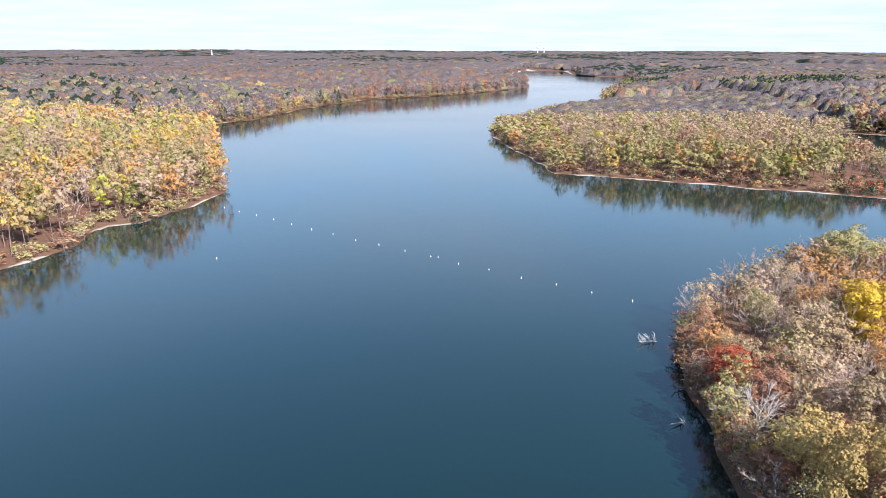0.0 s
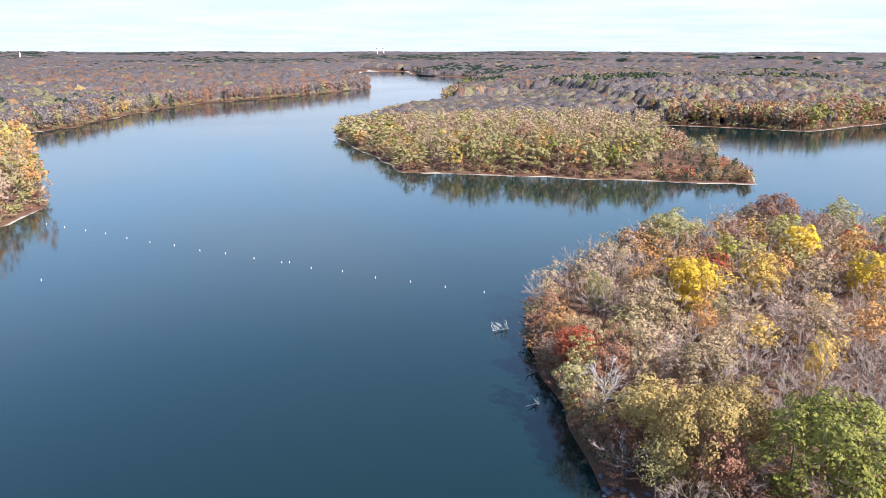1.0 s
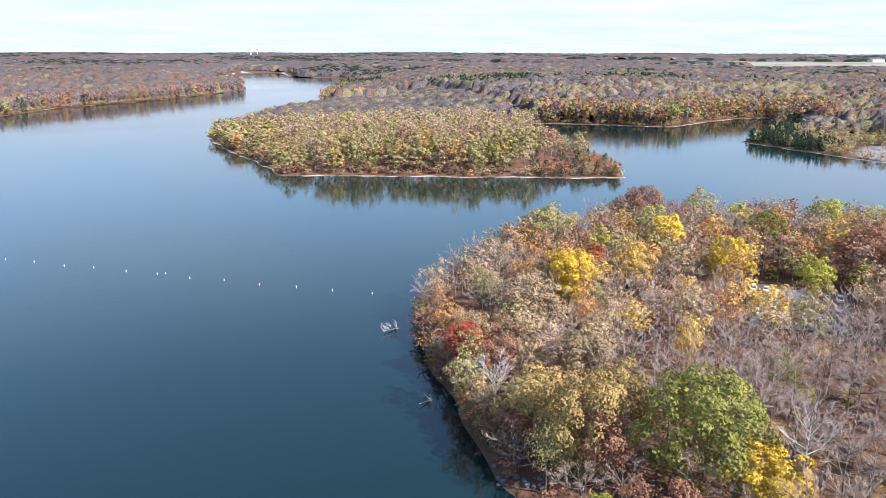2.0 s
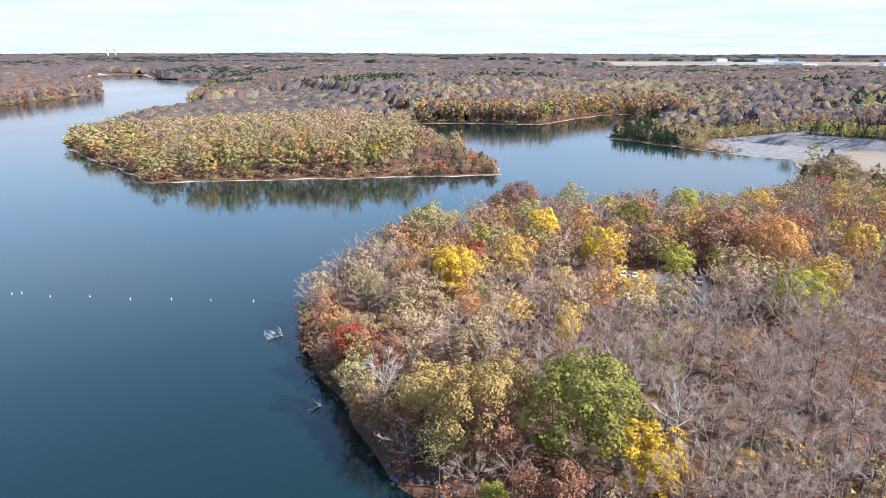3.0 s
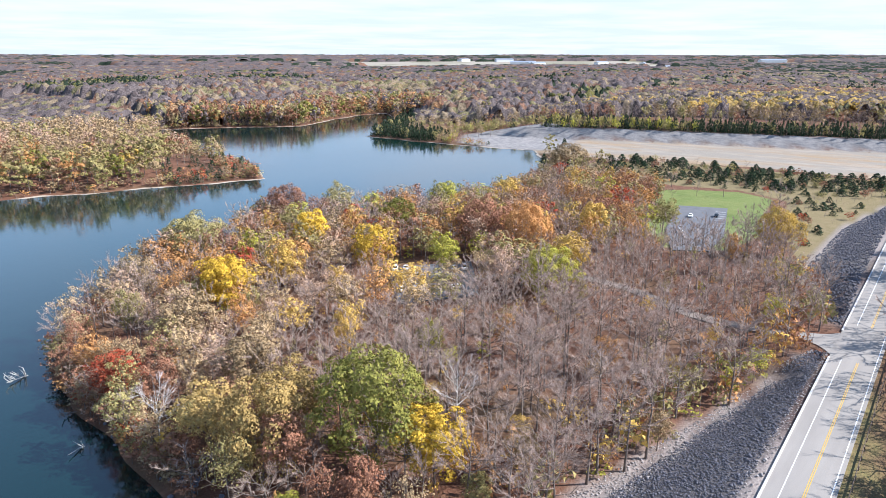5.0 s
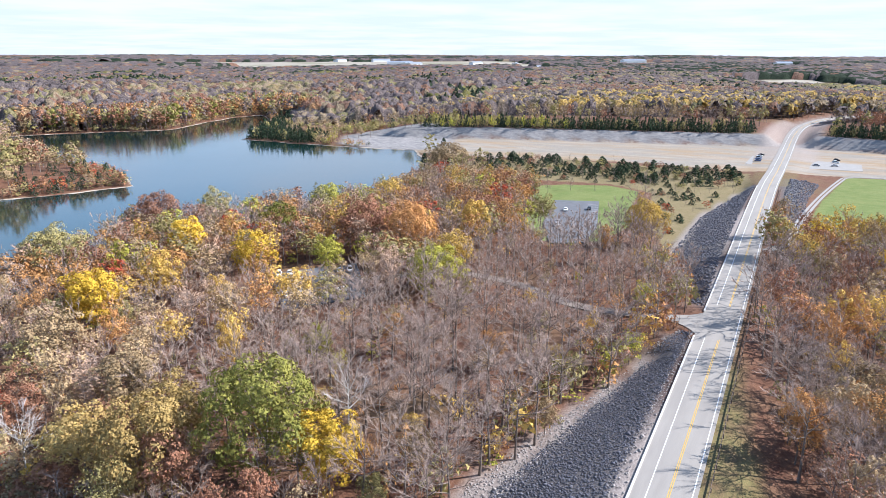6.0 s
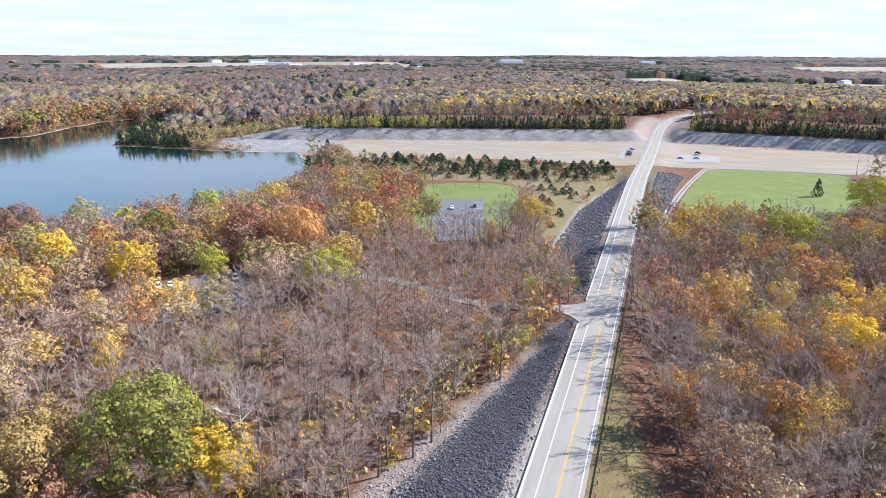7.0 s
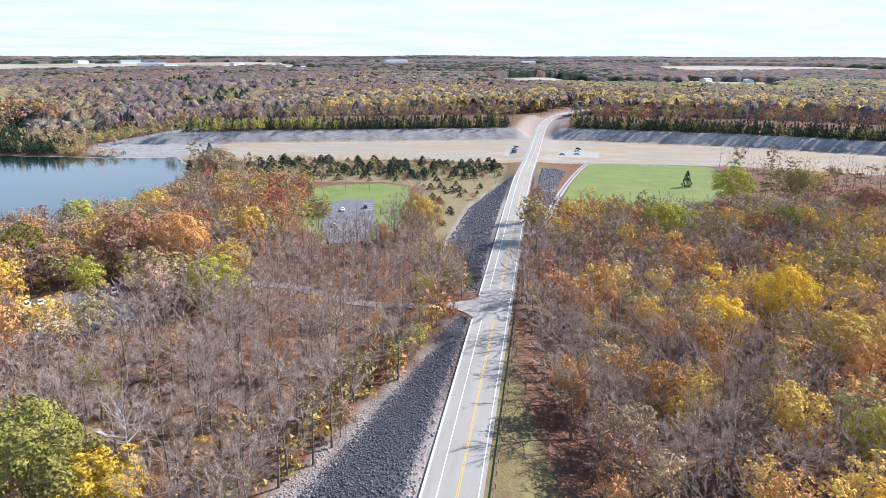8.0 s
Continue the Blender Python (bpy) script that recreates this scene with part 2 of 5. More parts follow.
def water_material():
    n = Nodes("lake_water")
    # wind chop in long low crests, with calmer and rougher patches
    chop = n.noise(0.75, 4, n.pos(0.5, 1.0, 1), 0.6)
    swell = n.noise(0.12, 3, n.pos(0.5, 1.0, 1))
    h = n.math("ADD", chop, n.math("MULTIPLY", swell, 0.8))
    patch = n.noise(0.006, 4, n.pos(0.6, 1.0, 1))
    body = n.mix(n.ramp(n.noise(0.008, 3), 0.35, 0.65), (0.0026, 0.0145, 0.0155), (0.003, 0.016, 0.0135))
    rough = n.ramp(patch, 0.35, 0.68, 0.05, 0.12)
    p = n.n.new("ShaderNodeBsdfPrincipled")
    n.put(p.inputs["Base Color"], body)
    n.put(p.inputs["Roughness"], rough)
    p.inputs["IOR"].default_value = 1.6
    n.l.new(n.bump(h, 0.085, 0.22), p.inputs["Normal"])
    n.l.new(p.outputs[0], n.out.inputs[0])
    return n.mat


GROUND, WATER = ground_material(), water_material()


def asphalt_material():
    n = Nodes("asphalt")
    c = n.mix(n.ramp(n.noise(0.35, 4, n.pos(0.15, 1.0, 1)), 0.35, 0.65), (0.245, 0.222, 0.192), (0.29, 0.265, 0.23))
    c = n.mix(n.ramp(n.noise(6.0, 4), 0.35, 0.75, 0, 0.4), c, (0.17, 0.17, 0.17))
    return n.surface(c, 0.85, 0, n.bump(n.noise(14, 3), 0.3, 0.02), 0.2)


ASPHALT = asphalt_material()
LOT = plain("lot_asphalt", (0.11, 0.113, 0.12), (0.15, 0.152, 0.16), 0.3, 0.9, 0, 0.2, 5)
LANE = plain("lane_surface", (0.24, 0.20, 0.165), (0.18, 0.14, 0.11), 0.5, 0.95, 0, 0.3, 4)
PAINT_W = plain("road_paint_white", (0.72, 0.72, 0.70), (0.62, 0.62, 0.60), 1.0, 0.6)
PAINT_Y = plain("road_paint_yellow", (0.62, 0.38, 0.06), (0.55, 0.33, 0.07), 1.0, 0.6)
CONCRETE = plain("concrete", (0.55, 0.53, 0.50), (0.45, 0.43, 0.40), 0.8, 0.85, 0, 0.3)
STEEL = plain("weathered_steel", (0.20, 0.13, 0.09), (0.28, 0.22, 0.18), 1.5, 0.7, 0.4)
WOOD = plain("old_wood", (0.20, 0.15, 0.11), (0.27, 0.21, 0.16), 2.0, 0.85, 0, 0.3)


def stone_material(name, a, b, c):
    n = Nodes(name)
    col = n.mix(n.island(), a, b)
    col = n.mix(n.ramp(n.noise(2.5, 4), 0.5, 0.75, 0, 0.6), col, c)
    return n.surface(col, 0.85, 0, n.bump(n.noise(6, 4), 0.5, 0.08), 0.25)


STONE = stone_material("riprap", (0.058, 0.059, 0.072), (0.125, 0.124, 0.142), (0.20, 0.195, 0.20))
PALE_STONE = stone_material("pale_riprap", (0.22, 0.20, 0.188), (0.34, 0.305, 0.28), (0.26, 0.225, 0.20))


# ---------------------------------------------------------------- mesh helpers
def mesh_of(name, V, T, mats, index=None, smooth=False):
    """A mesh of triangles from arrays."""
    me = bpy.data.meshes.new(name)
    V, T = np.asarray(V, np.float32), np.asarray(T, np.int32)
    me.vertices.add(len(V))
    me.vertices.foreach_set("co", V.ravel())
    me.loops.add(T.size)
    me.loops.foreach_set("vertex_index", T.ravel())
    me.polygons.add(len(T))
    me.polygons.foreach_set("loop_start", np.arange(0, T.size, T.shape[1], dtype=np.int32))
    for m in mats:
        me.materials.append(m)
    if index is not None:
        me.polygons.foreach_set("material_index", np.asarray(index, np.int32))
    if smooth:
        me.polygons.foreach_set("use_smooth", np.ones(len(T), bool))
    me.update(calc_edges=True)
    return me


def part(name, bm, material, parent, label=""):
    me = bpy.data.meshes.new(name)
    bm.to_mesh(me)
    bm.free()
    me.materials.append(material)
    ob = new(name, me)
    ob.parent = parent
    return tagged(ob, label)


def box(bm, x, y, z, sx, sy, sz, turn=0.0, bevel=0.0):
    made = bmesh.ops.create_cube(bm, size=1, matrix=Matrix.LocRotScale((x, y, z), Euler((0, 0, turn)), (sx, sy, sz)))
    if bevel:
        edges = list({e for v in made["verts"] for e in v.link_edges})
        bmesh.ops.bevel(bm, geom=edges, offset=bevel, segments=1, affect="EDGES")
    return bm


def cone(bm, x, y, z, r1, r2, h, sides=10, turn=(0, 0, 0)):
    bmesh.ops.create_cone(bm, cap_ends=True, segments=sides, radius1=r1, radius2=r2, depth=h,
                          matrix=Matrix.LocRotScale((x, y, z), Euler(turn), None))
    return bm


def thing(name, m, label, category, group="", kind=""):
    ob = new(name)
    ob.empty_display_size = 0.5
    ob.matrix_basis = m
    return tagged(ob, label, category, group, kind)


# ---------------------------------------------------------------- plan
# the lake's edge, from the dam round the near wood, the bay, the wooded point and the far shores
SHORE_NEAR = [(-900, 44), (-100, 43), (15, 42), (38, 52), (49, 68), (54, 90), (55, 116), (57, 138), (59, 155), (62, 170),
              (70, 190), (84, 208), (104, 218), (124, 225), (150, 238), (177, 245), (207, 233), (233, 216), (281, 189),
              (330, 205), (385, 226), (440, 252), (487, 296)]
SHORE_BAY = [(478, 336), (471, 405), (470, 466), (530, 500), (592, 541), (640, 590), (667, 625), (629, 629), (571, 613),
             (493, 583), (415, 647), (381, 668), (340, 600), (312, 500), (296, 410), (271, 354)]
SHORE_POINT = [(233, 371), (196, 387), (155, 406), (110, 426), (72, 443), (65, 501), (53, 562), (43, 644), (46, 714),
               (80, 800), (140, 930), (221, 1030), (300, 1250), (444, 1632), (481, 1940), (371, 2008), (420, 2380),
               (290, 2543), (227, 2310), (150, 1900), (190, 1600)]
SHORE_FAR = [(171, 1396), (87, 1286), (5, 1177), (-123, 1071), (-179, 921), (-205, 781), (-237, 733), (-330, 735),
             (-330, 670), (-214, 651), (-169, 533), (-119, 382), (-126, 344), (-132, 314), (-154, 301), (-144, 279),
             (-149, 266), (-154, 251), (-158, 237), (-180, 180), (-300, 130), (-900, 110)]
LAKE = SHORE_NEAR + SHORE_BAY + SHORE_POINT + SHORE_FAR
FIELD_LAWN = [(318, 4), (400, -2), (487, -14), (494, -50), (490, -95), (420, -100), (380, -78), (345, -70), (310, -50)]
PARK_LAWN = [(325, 118), (360, 154), (381, 129), (390, 105), (381, 86), (342, 80), (300, 70), (268, 74), (258, 95), (290, 117)]
SCRUB = [(235, 40), (330, 46), (410, 32), (472, 40), (474, 200), (430, 222), (385, 165), (395, 105), (382, 80), (300, 60)]
SPILLWAY = [(470, 275), (460, 210), (483, 121), (480, 40), (491, -18), (496, -111), (477, -197), (430, -420), (520, -420), (566, -232),
            (598, -132), (618, -2), (615, 52), (562, 240), (538, 357), (512, 372), (484, 352), (490, 300)]
BANK_Y = [-600, -420, -232, -132, -2, 52, 240, 357, 480]
BANK_X = [470, 520, 566, 598, 618, 615, 562, 538, 520]
SHALE = [(486, 372), (530, 392), (585, 372), (596, 330), (545, 287), (500, 266), (486, 292), (478, 330)]
SIDE_ROAD = [(186, 30), (187, 40), (193, 62), (203, 86), (202, 108), (188, 124), (172, 138)]
LOT_A = [(170, 160), (195, 142), (168, 118), (146, 133)]
LOT_B = [(335, 118), (343, 97), (290, 82), (262, 79), (255, 91), (285, 105)]
ROAD = [(-1500, -38.2), (-600, -8.9), (0, 10.66), (96.3, 13.8), (240, 18.5), (375.5, 22.9), (480, 24.6), (560, 25.2), (640, 26), (700, 25),
        (745, 20.5), (787, 9), (828, -9), (870, -36), (930, -90)]


def curve_through(points, step=4.0):
    """A smooth line through points, as an even chain."""
    p = np.array([points[0]] + list(points) + [points[-1]], float)
    out = []
    for a, b, c, d in zip(p, p[1:], p[2:], p[3:]):
        n = max(2, int(np.linalg.norm(c - b) / step))
        t = np.linspace(0, 1, n, endpoint=False)[:, None]
        out.append(0.5 * (2 * b + (c - a) * t + (2 * a - 5 * b + 4 * c - d) * t * t + (3 * b - a - 3 * c + d) * t ** 3))
    return np.concatenate(out + [p[-1:]])


def polygon_distance(poly, x, y):
    """Signed distance to a polygon: positive inside."""
    p = np.array(poly, float)
    q = np.roll(p, -1, 0)
    best, inside = np.full(x.shape, 1e18), np.zeros(x.shape, bool)
    for (ax, ay), (bx, by) in zip(p, q):
        dx, dy = bx - ax, by - ay
        t = np.clip(((x - ax) * dx + (y - ay) * dy) / (dx * dx + dy * dy), 0, 1)
        best = np.minimum(best, (x - ax - t * dx) ** 2 + (y - ay - t * dy) ** 2)
        if ay != by:
            inside ^= ((ay > y) != (by > y)) & (x < (bx - ax) * (y - ay) / (by - ay) + ax)
    return np.where(inside, 1, -1) * np.sqrt(best)


def line_offset(chain, x, y):
    """Distance to a line, its side (positive to the left) and the place along x."""
    best, side, along = np.full(x.shape, 1e18), np.zeros(x.shape), np.zeros(x.shape)
    for (ax, ay), (bx, by) in zip(chain[:-1], chain[1:]):
        dx, dy = bx - ax, by - ay
        t = np.clip(((x - ax) * dx + (y - ay) * dy) / (dx * dx + dy * dy), 0, 1)
        ex, ey = x - ax - t * dx, y - ay - t * dy
        d = ex * ex + ey * ey
        near = d < best
        best = np.where(near, d, best)
        side = np.where(near, np.sign(dx * ey - dy * ex), side)
        along = np.where(near, ax + t * dx, along)
    return np.sqrt(best), side, along


ROAD_LINE = curve_through(ROAD, 25)


def road_z(x):
    return np.interp(x, [-2000, 420, 485, 620, 790, 1000], [8, 8, 5.2, 5.4, 13, 15])


def smooth(t):
    t = np.clip(t, 0, 1)
    return t * t * (3 - 2 * t)


# a shore with small coves and points, not a chain of straight lines
def waver(x, y):
    return (np.sin(x * 0.11 + 1.3 * np.sin(y * 0.07)) + np.sin(y * 0.13 + 1.7 * np.sin(x * 0.05)) + 0.7 * np.sin(0.31 * x + 0.23 * y)) * 0.9


def shore_distance(x, y):
    return -polygon_distance(LAKE, x, y) + waver(x, y)


def terrain(x, y):
    """Height of the ground and the masks of its covers."""
    x, y = np.asarray(x, float), np.asarray(y, float)
    r = np.hypot(x, y)
    d = shore_distance(x, y)
    near_side = smooth((x - 10) / 20) * smooth((300 - y) / 30)
    z = np.where(d > 0, (0.5 + 0.6 * near_side) * (1 - np.exp(-d / 3)) + 3.0 * (1 - np.exp(-d / (70 - 42 * near_side))), np.maximum(d * 0.25, -5))
    inland = smooth((d - 60) / 300) * smooth((r - 500) / 500)
    z = z + inland * (3 + 3 * np.sin(x * 0.006 + 1) * np.sin(y * 0.005) + 2 * np.sin(x * 0.0021 - y * 0.0031))
    hill = np.clip(smooth((y - 640 + 0.5 * (x - 380)) / 140) * smooth((x - 300) / 100) + smooth((y - 700) / 60) * smooth((0.6 * (y - 930) - 20 - x) / 60) + 0.6 * smooth((-90 - x) / 60), 0, 1)
    z = z + 13 * hill * smooth((d - 4) / 200) * smooth((3600 - r) / 1500)
    z = z + 3.5 * smooth((d - 8) / 60) * smooth((y - 340) / 40) * smooth((800 - y) / 150) * smooth((400 - x) / 60) * smooth((x - 20) / 20)
    far = np.clip((r - 1700) / 3100, 0, 1)
    z = z + 36 * far ** 1.6
    beyond = x - np.interp(y, BANK_Y, BANK_X)
    reach = smooth((400 - y) / 70)
    bank = smooth(beyond / 11) * reach
    z = z + 8.5 * bank * smooth((1400 - x) / 500)
    v, side, along = line_offset(ROAD_LINE, x, y)
    zr = road_z(along)
    wide = np.where(side > 0, np.interp(along, [40, 96, 166, 177, 202, 228, 255, 330, 409, 440, 660, 760], [34, 27, 9, 4, 4, 8, 22, 20, 7, 14, 14, 24]),
                    np.interp(along, [90, 190, 300, 330, 400, 465, 490, 660, 760], [22, 14, 12, 14, 16, 24, 14, 14, 24]))
    ramp = np.where(side > 0, wide + 34 * smooth((24 - np.abs(along - 186)) / 14), wide)
    k = smooth((v - 6.4) / ramp)
    z = np.where(k < 1, (zr - 0.25) * (1 - k) + z * k, z)
    return z, d, beyond, reach, v * side, along, wide


def ground_z(x, y):
    return float(terrain(np.array([x]), np.array([y]))[0][0])


def axis(a, b, step, mid, mid_step, low, high, grow=1.06):
    """Grid lines: close together where the view is near, wider and wider further out."""
    out = list(np.arange(a, b, step)) + list(np.arange(b, mid, mid_step))
    s, v = mid_step, mid
    while v < high:
        out.append(v)
        s *= grow
        v += s
    out.append(high)
    s, v = step, a - step
    while v > low:
        out.insert(0, v)
        s *= grow
        v -= s
    out.insert(0, low)
    return np.array(out)


FAR_SHEDS = [(2690, 1694, 40, 110, 11), (2530, 1523, 30, 60, 9), (2600, 1600, 30, 80, 9), (3060, 2040, 35, 90, 11), (3000, 2250, 30, 70, 10), (3400, 213, 30, 70, 10),
             (2850, 1400, 26, 60, 9), (2700, 1150, 22, 50, 8), (1900, -330, 18, 36, 7), (1850, -420, 16, 30, 7), (3600, 900, 40, 120, 11), (2300, 900, 18, 40, 7)]


def open_land(x, y):
    """How far a place is open: broad fields, and a strip from each farm towards the camera, cleared to fit its view."""
    r, out = np.hypot(x, y), np.zeros(np.shape(x))
    for k in np.nonzero((r > 2250) & (r < 3750) & (np.degrees(np.arctan2(x, y)) > 24))[0]:
        out[k] = min(1.0, max(0.0, (0.03 - noise.noise((x[k] * 0.0013, y[k] * 0.0013, 4.4))) * 12)) * min(1.0, (r[k] - 2250) / 100, (3750 - r[k]) / 100)
    for k in np.nonzero((r > 1500) & (r <= 2250) & (x > 1.1 * y))[0]:
        out[k] = min(1.0, max(0.0, (noise.noise((x[k] * 0.0016, y[k] * 0.0016, 7.1)) - 0.19) * 12))
    # strip along the camera's line of sight, so each building shows
    for a, b, w, l, h in FAR_SHEDS:
        q = math.hypot(a, b)
        ahead, aside = q - (x * a + y * b) / q, np.abs(x * b - y * a) / q
        out = np.maximum(out, 1.0 * ((ahead > -70) & (ahead < 420) & (aside < l * 0.8 + 25)))
    return out


def build_ground():
    gx, gy = axis(-10, 420, 3.5, 680, 6.0, -5200, 5200, 1.09), axis(-140, 255, 3.5, 720, 7.0, -5200, 5200, 1.09)
    X, Y = np.meshgrid(gx, gy)
    x, y = X.ravel(), Y.ravel()
    z, d, beyond, reach, v, along, wide = terrain(x, y)
    nx, ny = len(gx), len(gy)
    i = (np.arange(ny - 1)[:, None] * nx + np.arange(nx - 1)).ravel()
    quads = np.stack([i, i + 1, i + nx + 1, i + nx], 1)
    me = mesh_of("ground", np.stack([x, y, z], 1), quads, [GROUND], None, True)
    r = np.hypot(x, y)
    av = np.abs(v)
    masks = {
        "shore": np.clip(d, -10, 60) + 4.0 * ((x > 30) & (x < 330) & (y < 265)) + 6.0 * (r > 1250),
        "lawn": np.maximum(polygon_distance(FIELD_LAWN, x, y), polygon_distance(PARK_LAWN, x, y)),
        "scrub": polygon_distance(SCRUB, x, y),
        "spill": polygon_distance(SPILLWAY, x, y),
        "bank": np.maximum(smooth((beyond + 2) / 4) * smooth((17 - beyond) / 5) * reach * smooth((y + 600) / 50), smooth((polygon_distance(SHALE, x, y) + 3 + waver(x, y)) / 6)),
        "gravel": 0.85 * smooth((v - 5) / 2) * smooth((6 + wide - v) / 4) * (along < 415) * smooth((np.abs(along - 186) - 9) / 6)
        + smooth((-v - 5) / 2) * smooth((18 - (-v)) / 4) * smooth((along - 312) / 8) * smooth((455 - along) / 10),
        "pale": (smooth(((v - 6.4) / wide - 0.74) / 0.12) + smooth((0.13 - (v - 6.4) / wide) / 0.08)) * smooth((v - 5.8) / 0.6) * smooth((7.5 + wide - v) / 2.5)
        * (along < 410) * (along > 60) * smooth((np.abs(along - 186) - 7) / 6) + 0.65 * smooth((np.where(along < 760, 26, 15) - av) / 8) * (along > 540) * (along < 1000),
        "verge": smooth((np.interp(along, [60, 104, 126, 175, 200], [24, 19, 13, 6, 5]) - av) / 4) * (v < 0) * (along < 300) + smooth((14 - av) / 3) * (along > 415) * (along < 480) * 0.6,
        "field": open_land(x, y),
    }
    for k, m in masks.items():
        a = me.attributes.new(k, "FLOAT", "POINT")
        a.data.foreach_set("value", m.astype(np.float32))
    ob = new("ground", me)
    tagged(ob, "brown leaf litter, grass and dry clay ground round the lake", "ground", kind="structure")


build_ground()

wm = bmesh.new()
wv = [wm.verts.new(p) for p in ((-5000, -200, 0), (1500, -200, 0), (1500, 3000, 0), (-5000, 3000, 0))]
wm.faces.new(wv)
lake_me = bpy.data.meshes.new("water")
wm.to_mesh(lake_me)
wm.free()
lake_me.materials.append(WATER)
tagged(new("water", lake_me), "dark blue-green lake water ruffled by light wind", "water", kind="structure")

# ---------------------------------------------------------------- road
ROAD_FINE = curve_through(ROAD, 6)


def ribbon(name, chain, a, b, lift, material, parent, x0=-1e9, x1=1e9, zf=None, thick=0.0):
    """A strip beside a line, from offset a to b (left is positive), laid lift above the road."""
    t = np.gradient(chain, axis=0)
    t /= np.linalg.norm(t, axis=1)[:, None]
    nrm = np.stack([-t[:, 1], t[:, 0]], 1)
    keep = (chain[:, 0] >= x0) & (chain[:, 0] <= x1)
    c, nrm = chain[keep], nrm[keep]
    bm = bmesh.new()
    rows = []
    for p, q in zip(c, nrm):
        z = (zf(p[0], p[1]) if zf else road_z(p[0])) + lift
        u, w = p + q * a, p + q * b
        row = [bm.verts.new((w[0], w[1], z)), bm.verts.new((u[0], u[1], z))]
        if thick:
            row = [bm.verts.new((w[0], w[1], z - thick))] + row + [bm.verts.new((u[0], u[1], z - thick))]
        rows.append(row)
    for r, s in zip(rows, rows[1:]):
        for k in range(len(r) - 1):
            bm.faces.new((r[k], r[k + 1], s[k + 1], s[k]))
    return part(name, bm, material, parent)


road = thing("road", pose(0, 0, 0), "grey asphalt road with painted lines along the dam", "road", kind="structure")
ribbon("asphalt", ROAD_FINE, -4.3, 6.0, 0.0, ASPHALT, road, thick=0.4)
ribbon("centre_line", ROAD_FINE, 0.08, 0.22, 0.012, PAINT_Y, road, -200, 178)
ribbon("centre_line", ROAD_FINE, -0.22, -0.08, 0.012, PAINT_Y, road, -200, 178)
ribbon("centre_line", ROAD_FINE, 0.08, 0.22, 0.012, PAINT_Y, road, 198)
ribbon("centre_line", ROAD_FINE, -0.22, -0.08, 0.012, PAINT_Y, road, 198)
ribbon("edge_line", ROAD_FINE, -3.62, -3.44, 0.012, PAINT_W, road, -200)
ribbon("edge_line", ROAD_FINE, 3.24, 3.42, 0.012, PAINT_W, road, -200, 177)
ribbon("edge_line", ROAD_FINE, 3.24, 3.42, 0.012, PAINT_W, road, 196)
kerb = thing("kerb", pose(0, 0, 0), "pale concrete kerb along the road's shoulder", "kerb", kind="structure")
ribbon("kerb_stone", ROAD_FINE, 5.75, 6.15, 0.14, CONCRETE, kerb, -200, 177.5, thick=0.6)
ribbon("kerb_stone", ROAD_FINE, 5.75, 6.15, 0.14, CONCRETE, kerb, 195, 412, thick=0.6)
SIDE_LINE = curve_through(SIDE_ROAD, 4)


def side_z(x, y):
    return max(ground_z(x, y), ground_z(x + 2, y), ground_z(x - 2, y), ground_z(x, y + 2), ground_z(x, y - 2)) + 0.1


def mouth(parent):
    """The lane's mouth, flaring out to the road's edge."""
    bm, rows = bmesh.new(), []
    for x, y, half in ((186, 21.4, 9.4), (186, 22.8, 8.2), (186, 24.2, 6.2), (186, 26, 4.4), (186, 28.5, 3.2), (186, 31.5, 2.5)):
        z = max(7.965 - 0.018 * (y - 21.4), side_z(x, y) + 0.03) if y < 30 else side_z(x, y) + 0.03
        rows.append([bm.verts.new((x + half, y, z - 0.4)), bm.verts.new((x + half, y, z)), bm.verts.new((x - half, y, z)), bm.verts.new((x - half, y, z - 0.4))])
    for r, q in zip(rows, rows[1:]):
        for k in range(3):
            bm.faces.new((r[k], r[k + 1], q[k + 1], q[k]))
    bmesh.ops.recalc_face_normals(bm, faces=bm.faces)
    part("lane_mouth", bm, ASPHALT, parent)


lane = thing("side_road", pose(0, 0, 0), "narrow asphalt lane branching off into the wood", "road", kind="structure")
ribbon("lane_surface", SIDE_LINE, -2.3, 2.3, 0.02, LANE, lane, zf=side_z, thick=0.5)
mouth(lane)


def flat_area(name, poly, z, material, label):
    bm = bmesh.new()
    top = [bm.verts.new((x, y, z)) for x, y in poly]
    f = bm.faces.new(top)
    if f.normal.z < 0:
        f.normal_flip()
    ex = bmesh.ops.extrude_face_region(bm, geom=[f])
    bmesh.ops.translate(bm, verts=[v for v in ex["geom"] if isinstance(v, bmesh.types.BMVert)], vec=(0, 0, -0.6))
    bmesh.ops.recalc_face_normals(bm, faces=bm.faces)
    me = bpy.data.meshes.new(name)
    bm.to_mesh(me)
    bm.free()
    me.materials.append(material)
    return tagged(new(name, me), label, "car park", kind="structure")


LOT_A_Z, LOT_B_Z = 4.45, 4.45
lot_a = flat_area("car_park_wood", LOT_A, LOT_A_Z, LOT, "grey asphalt car park among the trees")
lot_b = flat_area("car_park_lawn", LOT_B, LOT_B_Z, LOT, "grey asphalt car park beside the lawn with bay lines")

# ---------------------------------------------------------------- trees
rng = np.random.default_rng(11)


def unit(v):
    return v / np.maximum(np.linalg.norm(v, axis=-1, keepdims=True), 1e-9)


